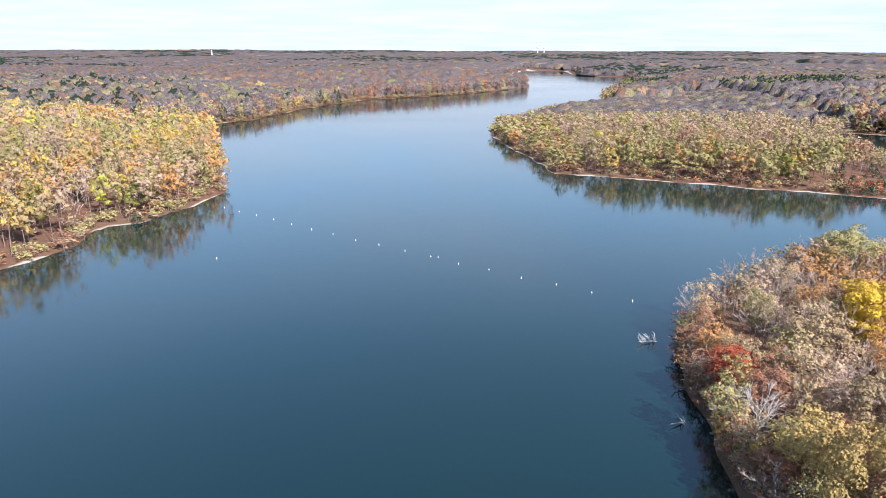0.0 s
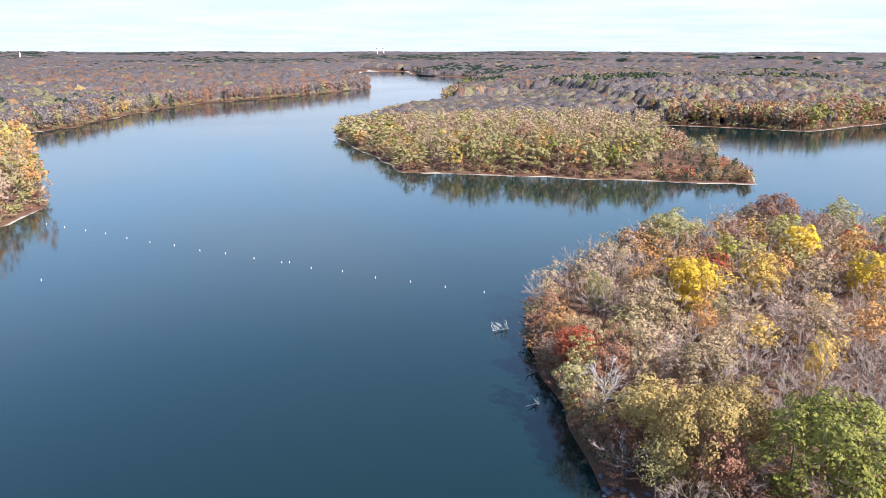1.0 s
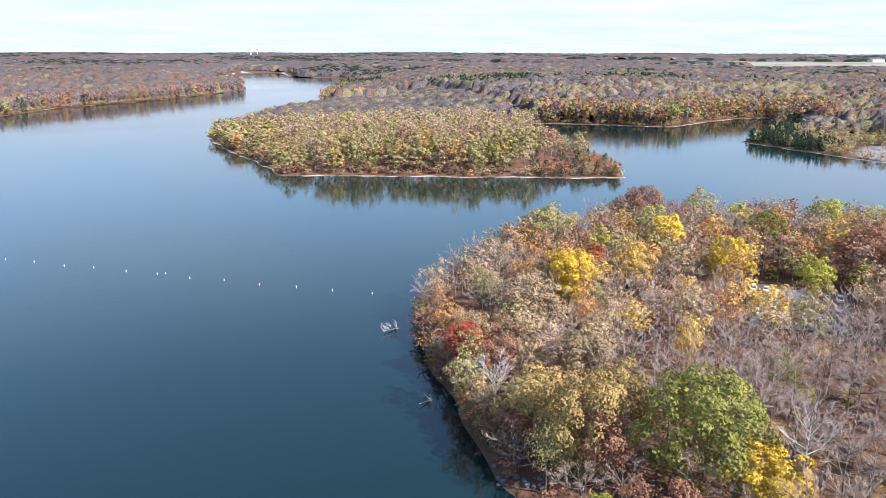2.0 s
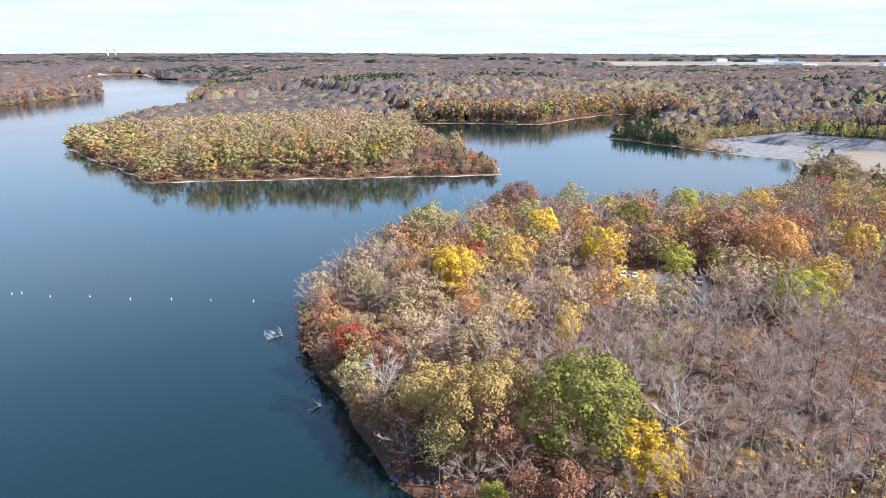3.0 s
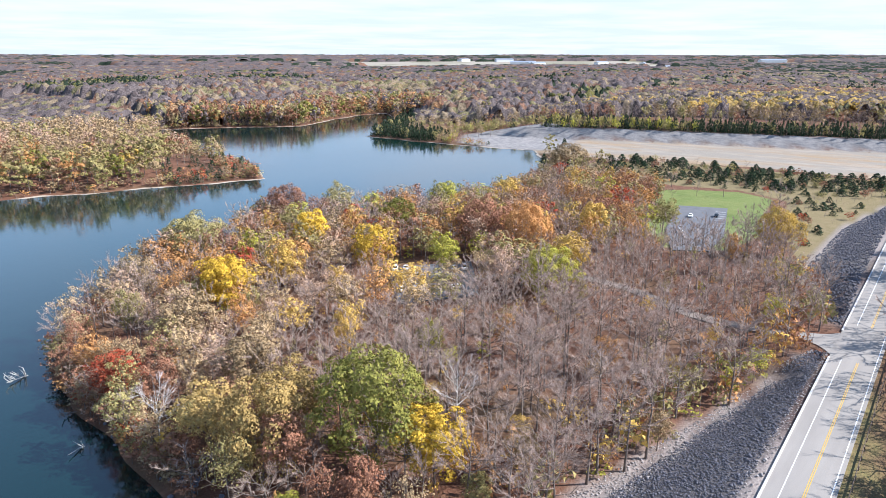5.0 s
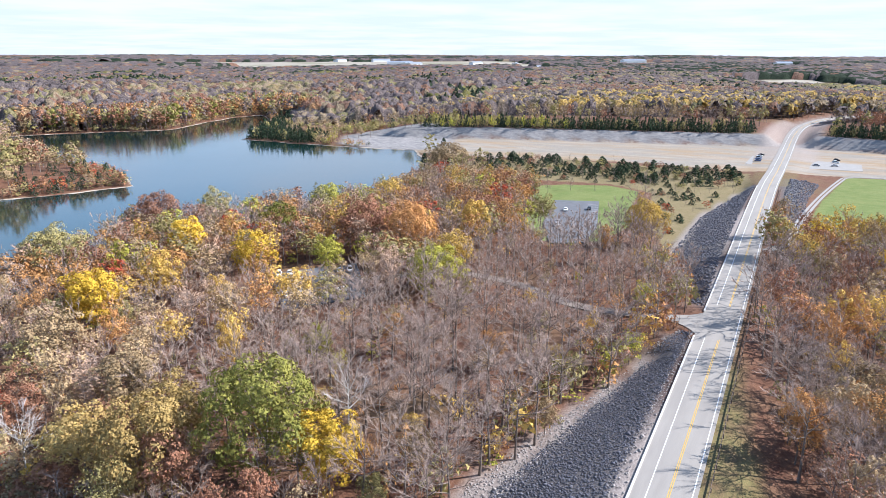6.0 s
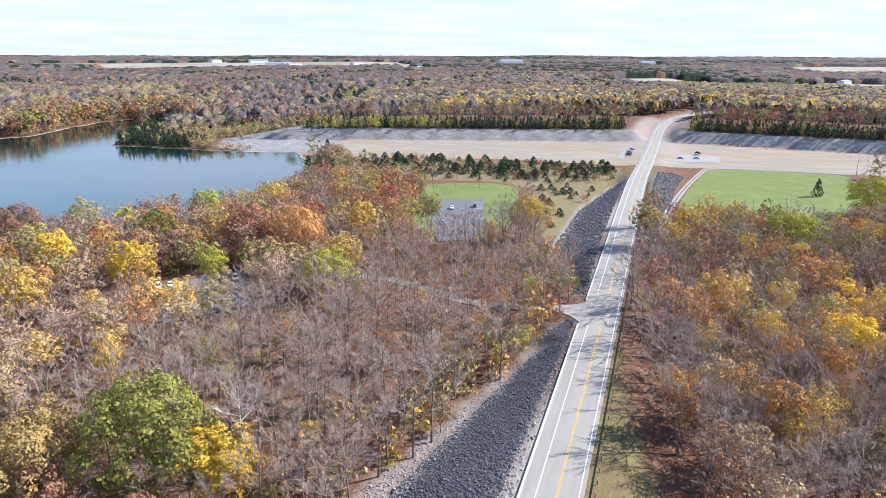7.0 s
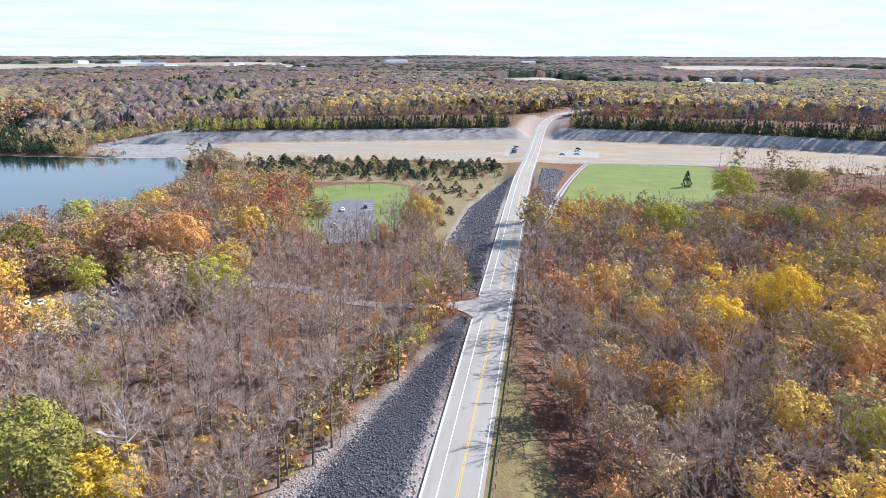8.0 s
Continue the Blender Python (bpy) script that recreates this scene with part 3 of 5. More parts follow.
def tube(p, r, sides):
    """A tapered tube along points p with radii r, as triangles; the end comes to a point."""
    p, r = np.asarray(p, float), np.asarray(r, float)
    t = unit(np.gradient(p, axis=0))
    a = unit(np.cross(t, (0.31, 0.83, 0.11)))
    b = np.cross(t, a)
    ang = np.arange(sides) * 2 * np.pi / sides
    V = p[:, None] + r[:, None, None] * (np.cos(ang)[None, :, None] * a[:, None] + np.sin(ang)[None, :, None] * b[:, None])
    T = []
    for i in range(len(p) - 1):
        for k in range(sides):
            j = (k + 1) % sides
            T += [(i * sides + k, i * sides + j, i * sides + sides + j), (i * sides + k, i * sides + sides + j, i * sides + sides + k)]
    return V.reshape(-1, 3), np.array(T)


def join(pieces):
    V, T, n = [], [], 0
    for v, t in pieces:
        V.append(v)
        T.append(t + n)
        n += len(v)
    return np.concatenate(V), np.concatenate(T)


def slivers(start, end, width):
    """Thin twigs: one long triangle each."""
    d = end - start
    s = unit(np.cross(d, rng.normal(size=d.shape))) * np.reshape(width, (-1, 1)) * 0.5
    V = np.stack([start - s, start + s, end], 1).reshape(-1, 3)
    return V, np.arange(len(V)).reshape(-1, 3)


def leaf_quads(c, nrm, size):
    """Leaf sprays: a bent kite of two triangles each."""
    n = unit(nrm)
    a = unit(np.cross(n, rng.normal(size=n.shape)))
    b = np.cross(n, a)
    s = np.reshape(size, (-1, 1))
    V = np.stack([c + a * s * 0.62, c + b * s * 0.45 + n * s * 0.12, c - a * s * 0.62, c - b * s * 0.45 + n * s * 0.12], 1).reshape(-1, 3)
    i = np.arange(len(c))[:, None] * 4
    return V, np.concatenate([i + (0, 1, 2), i + (0, 2, 3)])


def leaf_tris(c, nrm, size):
    """Leaf clumps for massed trees: one triangle each."""
    n = unit(nrm)
    a = unit(np.cross(n, rng.normal(size=n.shape)))
    b = np.cross(n, a)
    s = np.reshape(size, (-1, 1))
    V = np.stack([c + a * s * 0.6, c - a * s * 0.3 + b * s * 0.52, c - a * s * 0.3 - b * s * 0.52], 1).reshape(-1, 3)
    return V, np.arange(len(V)).reshape(-1, 3)


def skeleton_of(H, W, limbs, subs, low=0.3, sides=5):
    """Trunk, rising limbs and side branches; returns the wood and the ends of the branches with their roots."""
    pieces, ends, roots = [], [], []
    zs = np.linspace(0, 0.88 * H, 6)
    bend = np.cumsum(rng.normal(0, 0.013 * H, (6, 2)), 0) * np.linspace(0, 1, 6)[:, None]
    trunk = np.column_stack([bend, zs])
    rad = (0.0105 if sides >= 5 else 0.0085) * H * np.array([1.25, 0.92, 0.78, 0.55, 0.32, 0.06])
    few = [0, 3, 5] if sides < 5 else range(6)
    pieces.append(tube(trunk[few], rad[few], sides))
    turn = rng.uniform(0, 6.28)
    zc, tall = (0.92 * low + 1.0) / 2 * H, (1.0 - 0.92 * low) / 2 * H
    for k in range(limbs):
        share = (k + rng.uniform(0, 0.9)) / limbs
        f = low + (0.74 - low) * share
        root = np.array([np.interp(f * H, zs, trunk[:, 0]), np.interp(f * H, zs, trunk[:, 1]), f * H])
        turn += 2.4 + rng.normal(0, 0.35)
        u = -0.35 + 1.25 * share + rng.normal(0, 0.1)
        reach = W / 2 * np.sqrt(max(0.08, 1 - u * u)) * rng.uniform(0.78, 1.08)
        out = np.array([np.cos(turn), np.sin(turn), 0])
        end = out * reach + (*root[:2], max(root[2] + 0.06 * H, zc + u * tall))
        end[2] = min(end[2], 0.97 * H)
        mid = root + out * reach * 0.55 + (0, 0, 0.38 * (end[2] - root[2])) + rng.normal(0, 0.012 * H, 3)
        r0 = 0.0068 * H * (1.15 - 0.75 * f)
        if sides >= 5:
            pieces.append(tube([root, mid, end], [r0, r0 * 0.62, r0 * 0.14], 3))
        elif sides == 4:
            pieces.append(tube([root, mid, end], [r0, r0 * 0.7, r0 * 0.14], 3))
        ends.append(end), roots.append(mid)
        for j in range(subs):
            s = rng.uniform(0.3, 0.95)
            base = root + (mid - root) * s * 2 if s < 0.5 else mid + (end - mid) * (s * 2 - 1)
            way = unit(out * 0.55 + rng.normal(0, 0.55, 3) + (0, 0, 0.75))
            tip = base + way * W * rng.uniform(0.14, 0.27)
            tip[2] = min(tip[2], H)
            if sides >= 5:
                pieces.append(tube([base, tip], [r0 * 0.45, r0 * 0.1], 3))
            ends.append(tip), roots.append(base)
    top = trunk[-1] + (0, 0, 0.1 * H)
    ends.append(top), roots.append(trunk[-2])
    return join(pieces), np.array(ends), np.array(roots)


def twigs_on(ends, roots, H, count, fan, width):
    """Branchlets that rise off the branches, each with a fan of fine twigs."""
    k = rng.integers(0, len(ends), count)
    seg = unit(ends[k] - roots[k])
    s = roots[k] + (ends[k] - roots[k]) * rng.uniform(0.2, 1.0, (count, 1))
    out = unit((s - (0, 0, 0.5 * H)) * (1, 1, 0.7))
    way = unit(seg + 0.5 * out + rng.normal(0, 0.38, (count, 3)) + (0, 0, 0.3))
    e = s + way * rng.uniform(0.038, 0.075, (count, 1)) * H
    made = [slivers(s, e, width * rng.uniform(0.8, 1.3, count))]
    for _ in range(fan):
        s2 = s + (e - s) * rng.uniform(0.25, 0.95, (count, 1))
        e2 = s2 + unit(way + rng.normal(0, 0.42, (count, 3)) + (0, 0, 0.15)) * rng.uniform(0.025, 0.05, (count, 1)) * H
        made.append(slivers(s2, e2, width * 0.68 * rng.uniform(0.7, 1.3, count)))
    return join(made)


def bare_tree(H, W, limbs, subs, twigs, width, low=0.36, sides=5, fan=2):
    wood, ends, roots = skeleton_of(H, W, limbs, subs, low, sides)
    return wood, twigs_on(ends, roots, H, twigs, fan, width)


def crown_shell(H, W, low, lobes, count, tufts=9):
    """Points on the outside of a crown of rounded lobes, each lobe a cluster of leafy tufts, and the way each faces."""
    lo = low * H
    mid, tall = (lo + H) / 2, (H - lo) / 2
    a = np.arange(lobes) * 2.4 + rng.uniform(0, 6.28)
    u = np.linspace(-0.8, 0.92, lobes) + rng.normal(0, 0.07, lobes)
    ring = np.sqrt(np.clip(1 - u * u, 0.02, 1)) * rng.uniform(0.5, 0.78, lobes) * (1 - 0.15 * (u < -0.3))
    C = np.column_stack([np.cos(a) * ring * W / 2, np.sin(a) * ring * W / 2, mid + u * tall * 0.72])
    rad = W * rng.uniform(0.15, 0.24, lobes)
    C, rad = np.vstack([C, [(0, 0, mid)]]), np.r_[rad, W * 0.26]
    way = unit(rng.normal(size=(len(C), tufts, 3)) + (0, 0, 0.25))
    D = (C[:, None] + way * rad[:, None, None] * rng.uniform(0.75, 1.1, (len(C), tufts, 1))).reshape(-1, 3)
    dr = (rad[:, None] * rng.uniform(0.34, 0.56, (len(C), tufts))).ravel()
    away = way.reshape(-1, 3)
    open_ = ~((np.linalg.norm(D[:, None] - C[None], axis=2) < rad[None] * 0.6).any(1)) & (D[:, 2] > 0.1 * H)
    D, dr, away = D[open_], dr[open_], away[open_]
    n = count * 3
    pick_ = rng.choice(len(D), n, p=dr ** 2 / (dr ** 2).sum())
    way = unit(rng.normal(size=(n, 3)) + 0.55 * away[pick_])
    P = D[pick_] + way * dr[pick_][:, None] * rng.uniform(0.7, 1.1, (n, 1))
    gone = (np.linalg.norm(P[:, None] - D[None], axis=2) < dr[None] * 0.66).any(1) | (P[:, 2] < 0.06 * H) | ((way[:, 2] < -0.5) & (rng.random(n) < 0.6))
    keep = np.nonzero(~gone)[0]
    keep = rng.choice(keep, count, replace=len(keep) < count)
    P, way = P[keep], way[keep]
    out = unit((P - (0, 0, mid)) * (1, 1, W / (2 * tall)))
    return P, unit(way + 0.5 * out)


def leafy_tree(H, W, limbs, subs, leaves, size, low=0.25, sides=5):
    wood, ends, roots = skeleton_of(H, W * 0.8, limbs, subs, max(low, 0.2), sides)
    c, way = crown_shell(H, W, low, 26 if leaves > 9000 else 14 if sides >= 5 else 11 if sides == 4 else 7, leaves, 10 if sides >= 5 else 6 if sides == 4 else 4)
    nrm = way + rng.normal(0, 0.34 if sides > 4 else 0.26 if sides == 4 else 0.16, (leaves, 3))
    return wood, leaf_tris(c, nrm, size * rng.uniform(0.6, 1.35, leaves))


def twiggy_tree(H, W, limbs, subs, leaves, size, twigs, width, sides=5, low=0.3):
    """A thinning crown: dry leaves still hanging among bare twigs."""
    wood, ends, roots = skeleton_of(H, W * 0.9, limbs, subs, low, sides)
    c, way = crown_shell(H, W, low, 14 if sides >= 5 else 10 if sides == 4 else 7, leaves, 8 if sides >= 5 else 5 if sides == 4 else 3)
    c = c - (c - (0, 0, 0.6 * H)) * rng.uniform(0, 0.25, (leaves, 1)) * rng.integers(0, 2, (leaves, 1))
    leaf = leaf_tris(c, way + rng.normal(0, 0.32, (leaves, 3)), size * rng.uniform(0.6, 1.4, leaves))
    return wood, join([leaf, twigs_on(ends, roots, H, twigs, 1, width)])


def cedar_tree(H, W, leaves, size, sides=5):
    zs = rng.uniform(0.04, 1, leaves) ** 1.1
    ang = rng.uniform(0, 6.28, leaves)
    r = W / 2 * np.minimum(1, 4 * zs + 0.5) * (1.02 - zs) ** 0.72 * rng.uniform(0.72, 1.05, leaves) * (1 + 0.18 * np.sin(ang * 3 + zs * 14))
    c = np.column_stack([np.cos(ang) * r, np.sin(ang) * r, zs * H])
    nrm = np.column_stack([np.cos(ang), np.sin(ang), np.full(leaves, 0.5)]) + rng.normal(0, 0.4, (leaves, 3))
    wood = tube([(0, 0, 0), (0, 0, 0.5 * H), (0, 0, 0.95 * H)], [0.02 * H, 0.012 * H, 0.002 * H], min(sides, 5))
    return wood, (leaf_quads if sides >= 5 else leaf_tris)(c, nrm, size * rng.uniform(0.6, 1.3, leaves))


# shapes for single trees, 18 m high and 11 m wide before scaling
SHAPES = {
    "leafy": [leafy_tree(18, 11, 11, 3, 3600, 0.46, low) for low in (0.28, 0.36, 0.22, 0.32)],
    "full": [leafy_tree(18, 11, 15, 3, 6800, 0.46, low) for low in (0.14, 0.2)],
    "great": [leafy_tree(18, 18, 16, 4, 11000, 0.46, low) for low in (0.16, 0.24)],
    "thin": [twiggy_tree(18, 11, 10, 4, 1500, 0.38, 300, 0.045) for _ in range(3)],
    "bare": [bare_tree(18, 9, 11, 5, 640, 0.037, low, 5, 3) for low in (0.32, 0.4, 0.28, 0.46)],
    "tall": [bare_tree(18, 8, 8, 3, 240, 0.055, 0.5) for _ in range(2)],
    "cedar": [cedar_tree(18, 11, 420, 1.25) for _ in range(2)],
    "bush": [cedar_tree(18, 11, 170, 1.9) for _ in range(3)],
    "sapling": [bare_tree(18, 8, 6, 1, 40, 0.2, 0.3, 4, 1) for _ in range(3)],
    "shrub": [leafy_tree(18, 11, 6, 1, 170, 1.4, 0.15, 4) for _ in range(2)],
}
SPAN = {"great": 18, "leafy": 11, "full": 11, "thin": 11, "bare": 9, "tall": 8, "cedar": 11, "bush": 11, "sapling": 8, "shrub": 11}
MESHES = {}


def tree_meshes(shape, k, colour):
    key = (shape, k, colour)
    if key not in MESHES:
        (wv_, wt_), (cv_, ct_) = SHAPES[shape][k]
        bark = PALE_BARK if colour == "pale" else BARK
        crown = PALE_TWIG if colour == "pale" else TWIG if shape in ("bare", "tall", "sapling") else LEAF[colour]
        MESHES[key] = (mesh_of("trunk", wv_, wt_, [bark]), mesh_of("crown", cv_, ct_, [crown]))
    return MESHES[key]


WORDS = {"yellow": "bright yellow leaves", "gold": "golden autumn leaves", "orange": "orange autumn leaves", "rust": "rust-brown leaves",
         "red": "deep red leaves", "pink": "faded pinkish-orange leaves", "olive": "olive-green leaves", "green": "dark green leaves",
         "lime": "yellow-green leaves", "ochre": "ochre-brown leaves", "tan": "dry tan leaves", "conifer": "dark evergreen foliage"}


def plant(x, y, h, w, shape, colour, group):
    if w >= 16 and shape in ("leafy", "full"):
        shape = "great"
    k = int(rng.integers(len(SHAPES[shape])))
    trunk, crown = tree_meshes(shape, k, colour)
    name = {"bare": "bare_tree", "tall": "bare_tree", "sapling": "bare_tree", "cedar": "cedar_tree", "bush": "cedar_tree", "shrub": "shrub"}.get(shape, "broadleaf_tree")
    if shape in ("bare", "tall"):
        label = "leafless pale-barked tree with white limbs in the wood" if colour == "pale" else "leafless grey-brown tree with fine twigs in the wood"
    elif shape == "sapling":
        label = "thin leafless grey sapling in rough grass"
    elif shape == "shrub":
        label = "low shrub with " + WORDS[colour] + " in rough grass"
    elif shape == "bush":
        label = "small dark green cedar growing in rough grass"
    elif shape == "cedar":
        label = "dense conical cedar with dark evergreen foliage"
    else:
        label = ("sparse" if shape == "thin" else "broad") + " tree with " + WORDS[colour] + " in the wood"
    m = pose(x, y, ground_z(x, y) - 0.15, rng.normal(0, 1.5), rng.normal(0, 1.5), rng.uniform(0, 360))
    ob = thing(name, m @ Matrix.Diagonal((w / SPAN[shape], w / SPAN[shape], h / 18, 1)), label, "tree", group)
    for nm, me in (("trunk", trunk), ("crown", crown)):
        o = new(nm, me)
        o.parent = ob


# trees that stand out in the near wood: place, height, crown width, form and colour
MARKS_A = [
    (81, 80, 22, 21, "full", "green"), (83, 67.5, 15.5, 12, "full", "yellow"), (91, 69, 22, 9, "tall", "pale"), (107, 164, 20, 14, "full", "yellow"),
    (129, 214, 19, 20, "leafy", "olive"), (184, 231, 20, 20, "leafy", "rust"), (210, 226, 20, 15, "leafy", "olive"), (160, 187, 20, 14, "full", "yellow"),
    (128, 163, 19, 13, "leafy", "gold"), (154, 152, 20, 13, "leafy", "yellow"), (193, 174, 20, 13, "leafy", "green"), (230, 112, 21, 12, "full", "gold"),
    (207, 145, 20, 18, "leafy", "rust"), (207, 126, 20, 17, "leafy", "orange"), (196, 102, 17, 14, "leafy", "gold"), (169, 112, 17, 11, "leafy", "pink"),
    (183, 102, 14, 18, "leafy", "lime"), (88, 152, 18, 14, "leafy", "tan"),
]
MARKS_B = [
    (64, 142, 13, 11, "leafy", "red"), (60.5, 144, 11, 5, "thin", "pink"), (66, 94, 19, 16, "leafy", "ochre"), (64, 107, 17, 12, "leafy", "ochre"),
    (60, 118, 16, 9, "bare", "pale"), (60, 79, 8, 6, "full", "lime"), (118, 97, 13, 7, "leafy", "lime"), (139, 63, 10, 5, "leafy", "orange"),
    (105, 112, 16, 6, "leafy", "gold"), (130, 142, 14, 8, "leafy", "gold"), (102, 202, 16, 11, "leafy", "tan"), (82, 170, 15, 8, "leafy", "olive"),
    (68, 160, 11, 8, "leafy", "orange"), (99, 176, 15, 10, "thin", "orange"), (80, 115, 17, 13, "leafy", "tan"), (173, 137, 16, 11, "leafy", "lime"),
]
MARKS_C = [
    (234, 210, 17, 13, "thin", "tan"), (246, 192, 18, 15, "leafy", "lime"), (270, 177, 17, 13, "leafy", "gold"), (259, 185, 17, 13, "thin", "lime"),
    (276, 103, 15, 14, "leafy", "olive"), (272, 58, 16, 16, "leafy", "gold"), (253, 110, 18, 17, "thin", "orange"), (240, 64, 14, 6, "leafy", "orange"),
    (165, -39, 19, 12, "full", "yellow"), (183, -59, 19, 16, "full", "yellow"), (165, -23, 17, 8, "leafy", "gold"), (126, -28, 18, 10, "thin", "gold"),
    (122, -44, 18, 11, "leafy", "gold"), (156, -64, 19, 15, "leafy", "gold"), (274, -40, 17, 22, "leafy", "lime"), (255, 2, 16, 13, "thin", "gold"),
]
MARKS_D = [
    (241, -38, 15, 8, "leafy", "gold"), (277, -83, 17, 16, "full", "green"), (289, -66, 13, 18, "leafy", "orange"), (368, -84, 17, 20, "leafy", "lime"),
    (375, -116, 17, 16, "leafy", "olive"), (335, -134, 15, 18, "leafy", "rust"), (194, -12, 17, 6, "leafy", "orange"), (245, -97, 10, 9, "leafy", "lime"),
    (114, -54, 17, 8, "leafy", "lime"), (216, -38, 17, 14, "leafy", "orange"), (397, -133, 14, 15, "thin", "gold"), (411, -68, 9.5, 6.4, "cedar", "conifer"),
    (378, 203, 19, 26, "leafy", "tan"), (361, 198, 12, 12, "leafy", "red"), (78, 99, 17, 12, "leafy", "ochre"), (66, 128, 14, 9, "leafy", "rust"),
]
taken = []
for row in MARKS_A + MARKS_B + MARKS_C + MARKS_D:
    plant(*row, "trees of the near woods")
    taken.append(row[:4])


# ---------------------------------------------------------------- what grows where
def pick(table):
    names, weights = zip(*table)
    return names[int(rng.choice(len(names), p=np.maximum(weights, 0) / np.maximum(weights, 0).sum()))]


def cover(x, y, d, beyond, v):
    """The kind of tree for a place: (form, colour, height, width), or None where nothing tall grows."""
    r = math.hypot(x, y)
    n1 = noise.noise((x * 0.02, y * 0.02, 3.3))
    n2 = noise.noise((x * 0.004, y * 0.004, 9.1))
    if r > 620 and not (x < 640 and y < 560 and d < 95) and not (beyond > 15 and y < 420 and x < 1750) and not (x < 400 and 340 < y < 1035):
        p = noise.noise((x * 0.0045, y * 0.0045, 2.2)) + 0.5 * noise.noise((x * 0.015, y * 0.015, 6.2)) + rng.normal(0, 0.075)
        front_row = d < 70
        if x < 0.6 * (y - 930) and 640 < y < 1500:   # dark wood on the far shore
            c = pick([("bare", 62), ("rust", 32), ("olive", 6)])
            return c, rng.uniform(17, 24), rng.uniform(10, 16)
        if r > 1700:
            dark = noise.noise((x * 0.002, y * 0.0014, 1.7))
            c = pick([("bare", 8), ("conifer", max(0.3, 4 + 22 * dark)), ("rust", 1.4), ("tan", 0.6)])
            return c, rng.uniform(13, 18), rng.uniform(10, 15)
        if front_row and r < 1100:
            c = pick([("olive", 28), ("rust", 30), ("orange", 10), ("bare", 20), ("tan", 8), ("green", 8)])
            return c, rng.uniform(18, 25), rng.uniform(12, 17)
        if r > 1100:
            if p < -0.25:
                return pick([("conifer", 5), ("green", 3), ("bare", 3)]), rng.uniform(16, 22), rng.uniform(11, 16)
            return pick([("bare", 50), ("rust", 12 + 40 * max(0, p)), ("tan", 6), ("olive", 4), ("orange", 2)]), rng.uniform(16, 22), rng.uniform(11, 16)
        if p < -0.28:
            c = pick([("conifer", 6), ("olive", 4), ("green", 2)])
        elif p < 0.2:
            c = pick([("bare", 12), ("rust", 13 if front_row else 1.5), ("tan", 1)])
        elif p < 0.33:
            c = pick([("tan", 5), ("bare", 4), ("olive", 3)])
        elif p < 0.48:
            c = pick([("rust", 6), ("bare", 4), ("tan", 1)])
        else:
            c = pick([("olive", 4), ("tan", 4), ("ochre", 2)])
        return c, rng.uniform(16, 24), rng.uniform(11, 16)
    if y < 20 and x < 480 and v < 0:          # wood to the south of the road
        if x > 305:
            return pick([("bare", 74), ("olive", 12), ("rust", 8), ("conifer", 2), ("tan", 5)]), rng.uniform(8, 14), rng.uniform(9, 12)
        if y > -45 and x < 175:
            c = pick([("bare", 78), ("tan", 7), ("orange", 6), ("gold", 7), ("rust", 3)])
            return c, rng.uniform(14, 19), rng.uniform(9.5, 13) if c == "bare" else rng.uniform(7, 11)
        c = pick([("bare", 54), ("gold", 9 + 28 * n1), ("tan", 8), ("yellow", 2 + 8 * max(0, n1)), ("orange", 8), ("rust", 7), ("olive", 4)])
        return c, rng.uniform(14, 19), rng.uniform(9.5, 13) if c == "bare" else rng.uniform(8, 12)
    if x < 345 and y < 260 and x > 40:        # near wood
        if x < 76 and y < 180:
            c = pick([("rust", 30), ("olive", 12), ("bare", 38), ("gold", 4), ("tan", 22)])
            return c, rng.uniform(9, 16), rng.uniform(6, 10)
        if y < 112 - 0.1 * max(0, x - 150):
            c = pick([("bare", 88), ("tan", 4), ("orange", 4), ("gold", 4), ("olive", 3), ("lime", 1)])
            return (c, rng.uniform(14, 19), rng.uniform(9.5, 13)) if c == "bare" else (c, rng.uniform(6, 11), rng.uniform(4.5, 7))
        if x < 112 and y >= 138:
            c = pick([("bare", 66), ("tan", 12), ("pink", 9), ("orange", 6), ("olive", 5)])
            return c, rng.uniform(12, 17), rng.uniform(8, 11)
        if y < 165 and x < 165:
            c = pick([("bare", 72), ("tan", 14), ("orange", 8), ("pink", 10), ("gold", 7), ("olive", 3)])
            return c, rng.uniform(13, 18), rng.uniform(9, 12) if c == "bare" else rng.uniform(9, 13)
        c = pick([("bare", 52), ("tan", 10), ("orange", 14 + 14 * n1), ("rust", 13), ("gold", 9), ("olive", 9), ("lime", 3), ("red", 2), ("pink", 8)])
        return c, rng.uniform(13, 19), rng.uniform(9, 12) if c == "bare" else rng.uniform(9, 14)
    if 30 < x < 400 and 340 < y < 1035 and y > 350:   # the wooded point across the water
        if x > 225 and y < 420:
            return pick([("conifer", 50), ("rust", 30), ("bare", 20), ("tan", 10)]), rng.uniform(6, 10), rng.uniform(6, 9)
        if y > 690:
            return pick([("bare", 60), ("tan", 16), ("olive", 10), ("rust", 8)]), rng.uniform(4, 8), rng.uniform(6, 9)
        front = y - (443 - (x - 72) * 0.45)
        if front < 75 or x < 95:
            c = pick([("olive", 40), ("tan", 23), ("gold", 9), ("orange", 9), ("bare", 9), ("green", 7), ("rust", 8)])
            return c, rng.uniform(16, 24) * (0.65 if x < 95 else 1), rng.uniform(12, 17)
        c = pick([("bare", 40), ("tan", 46), ("olive", 10), ("pink", 6)])
        return c, rng.uniform(11, 16), rng.uniform(8, 12)
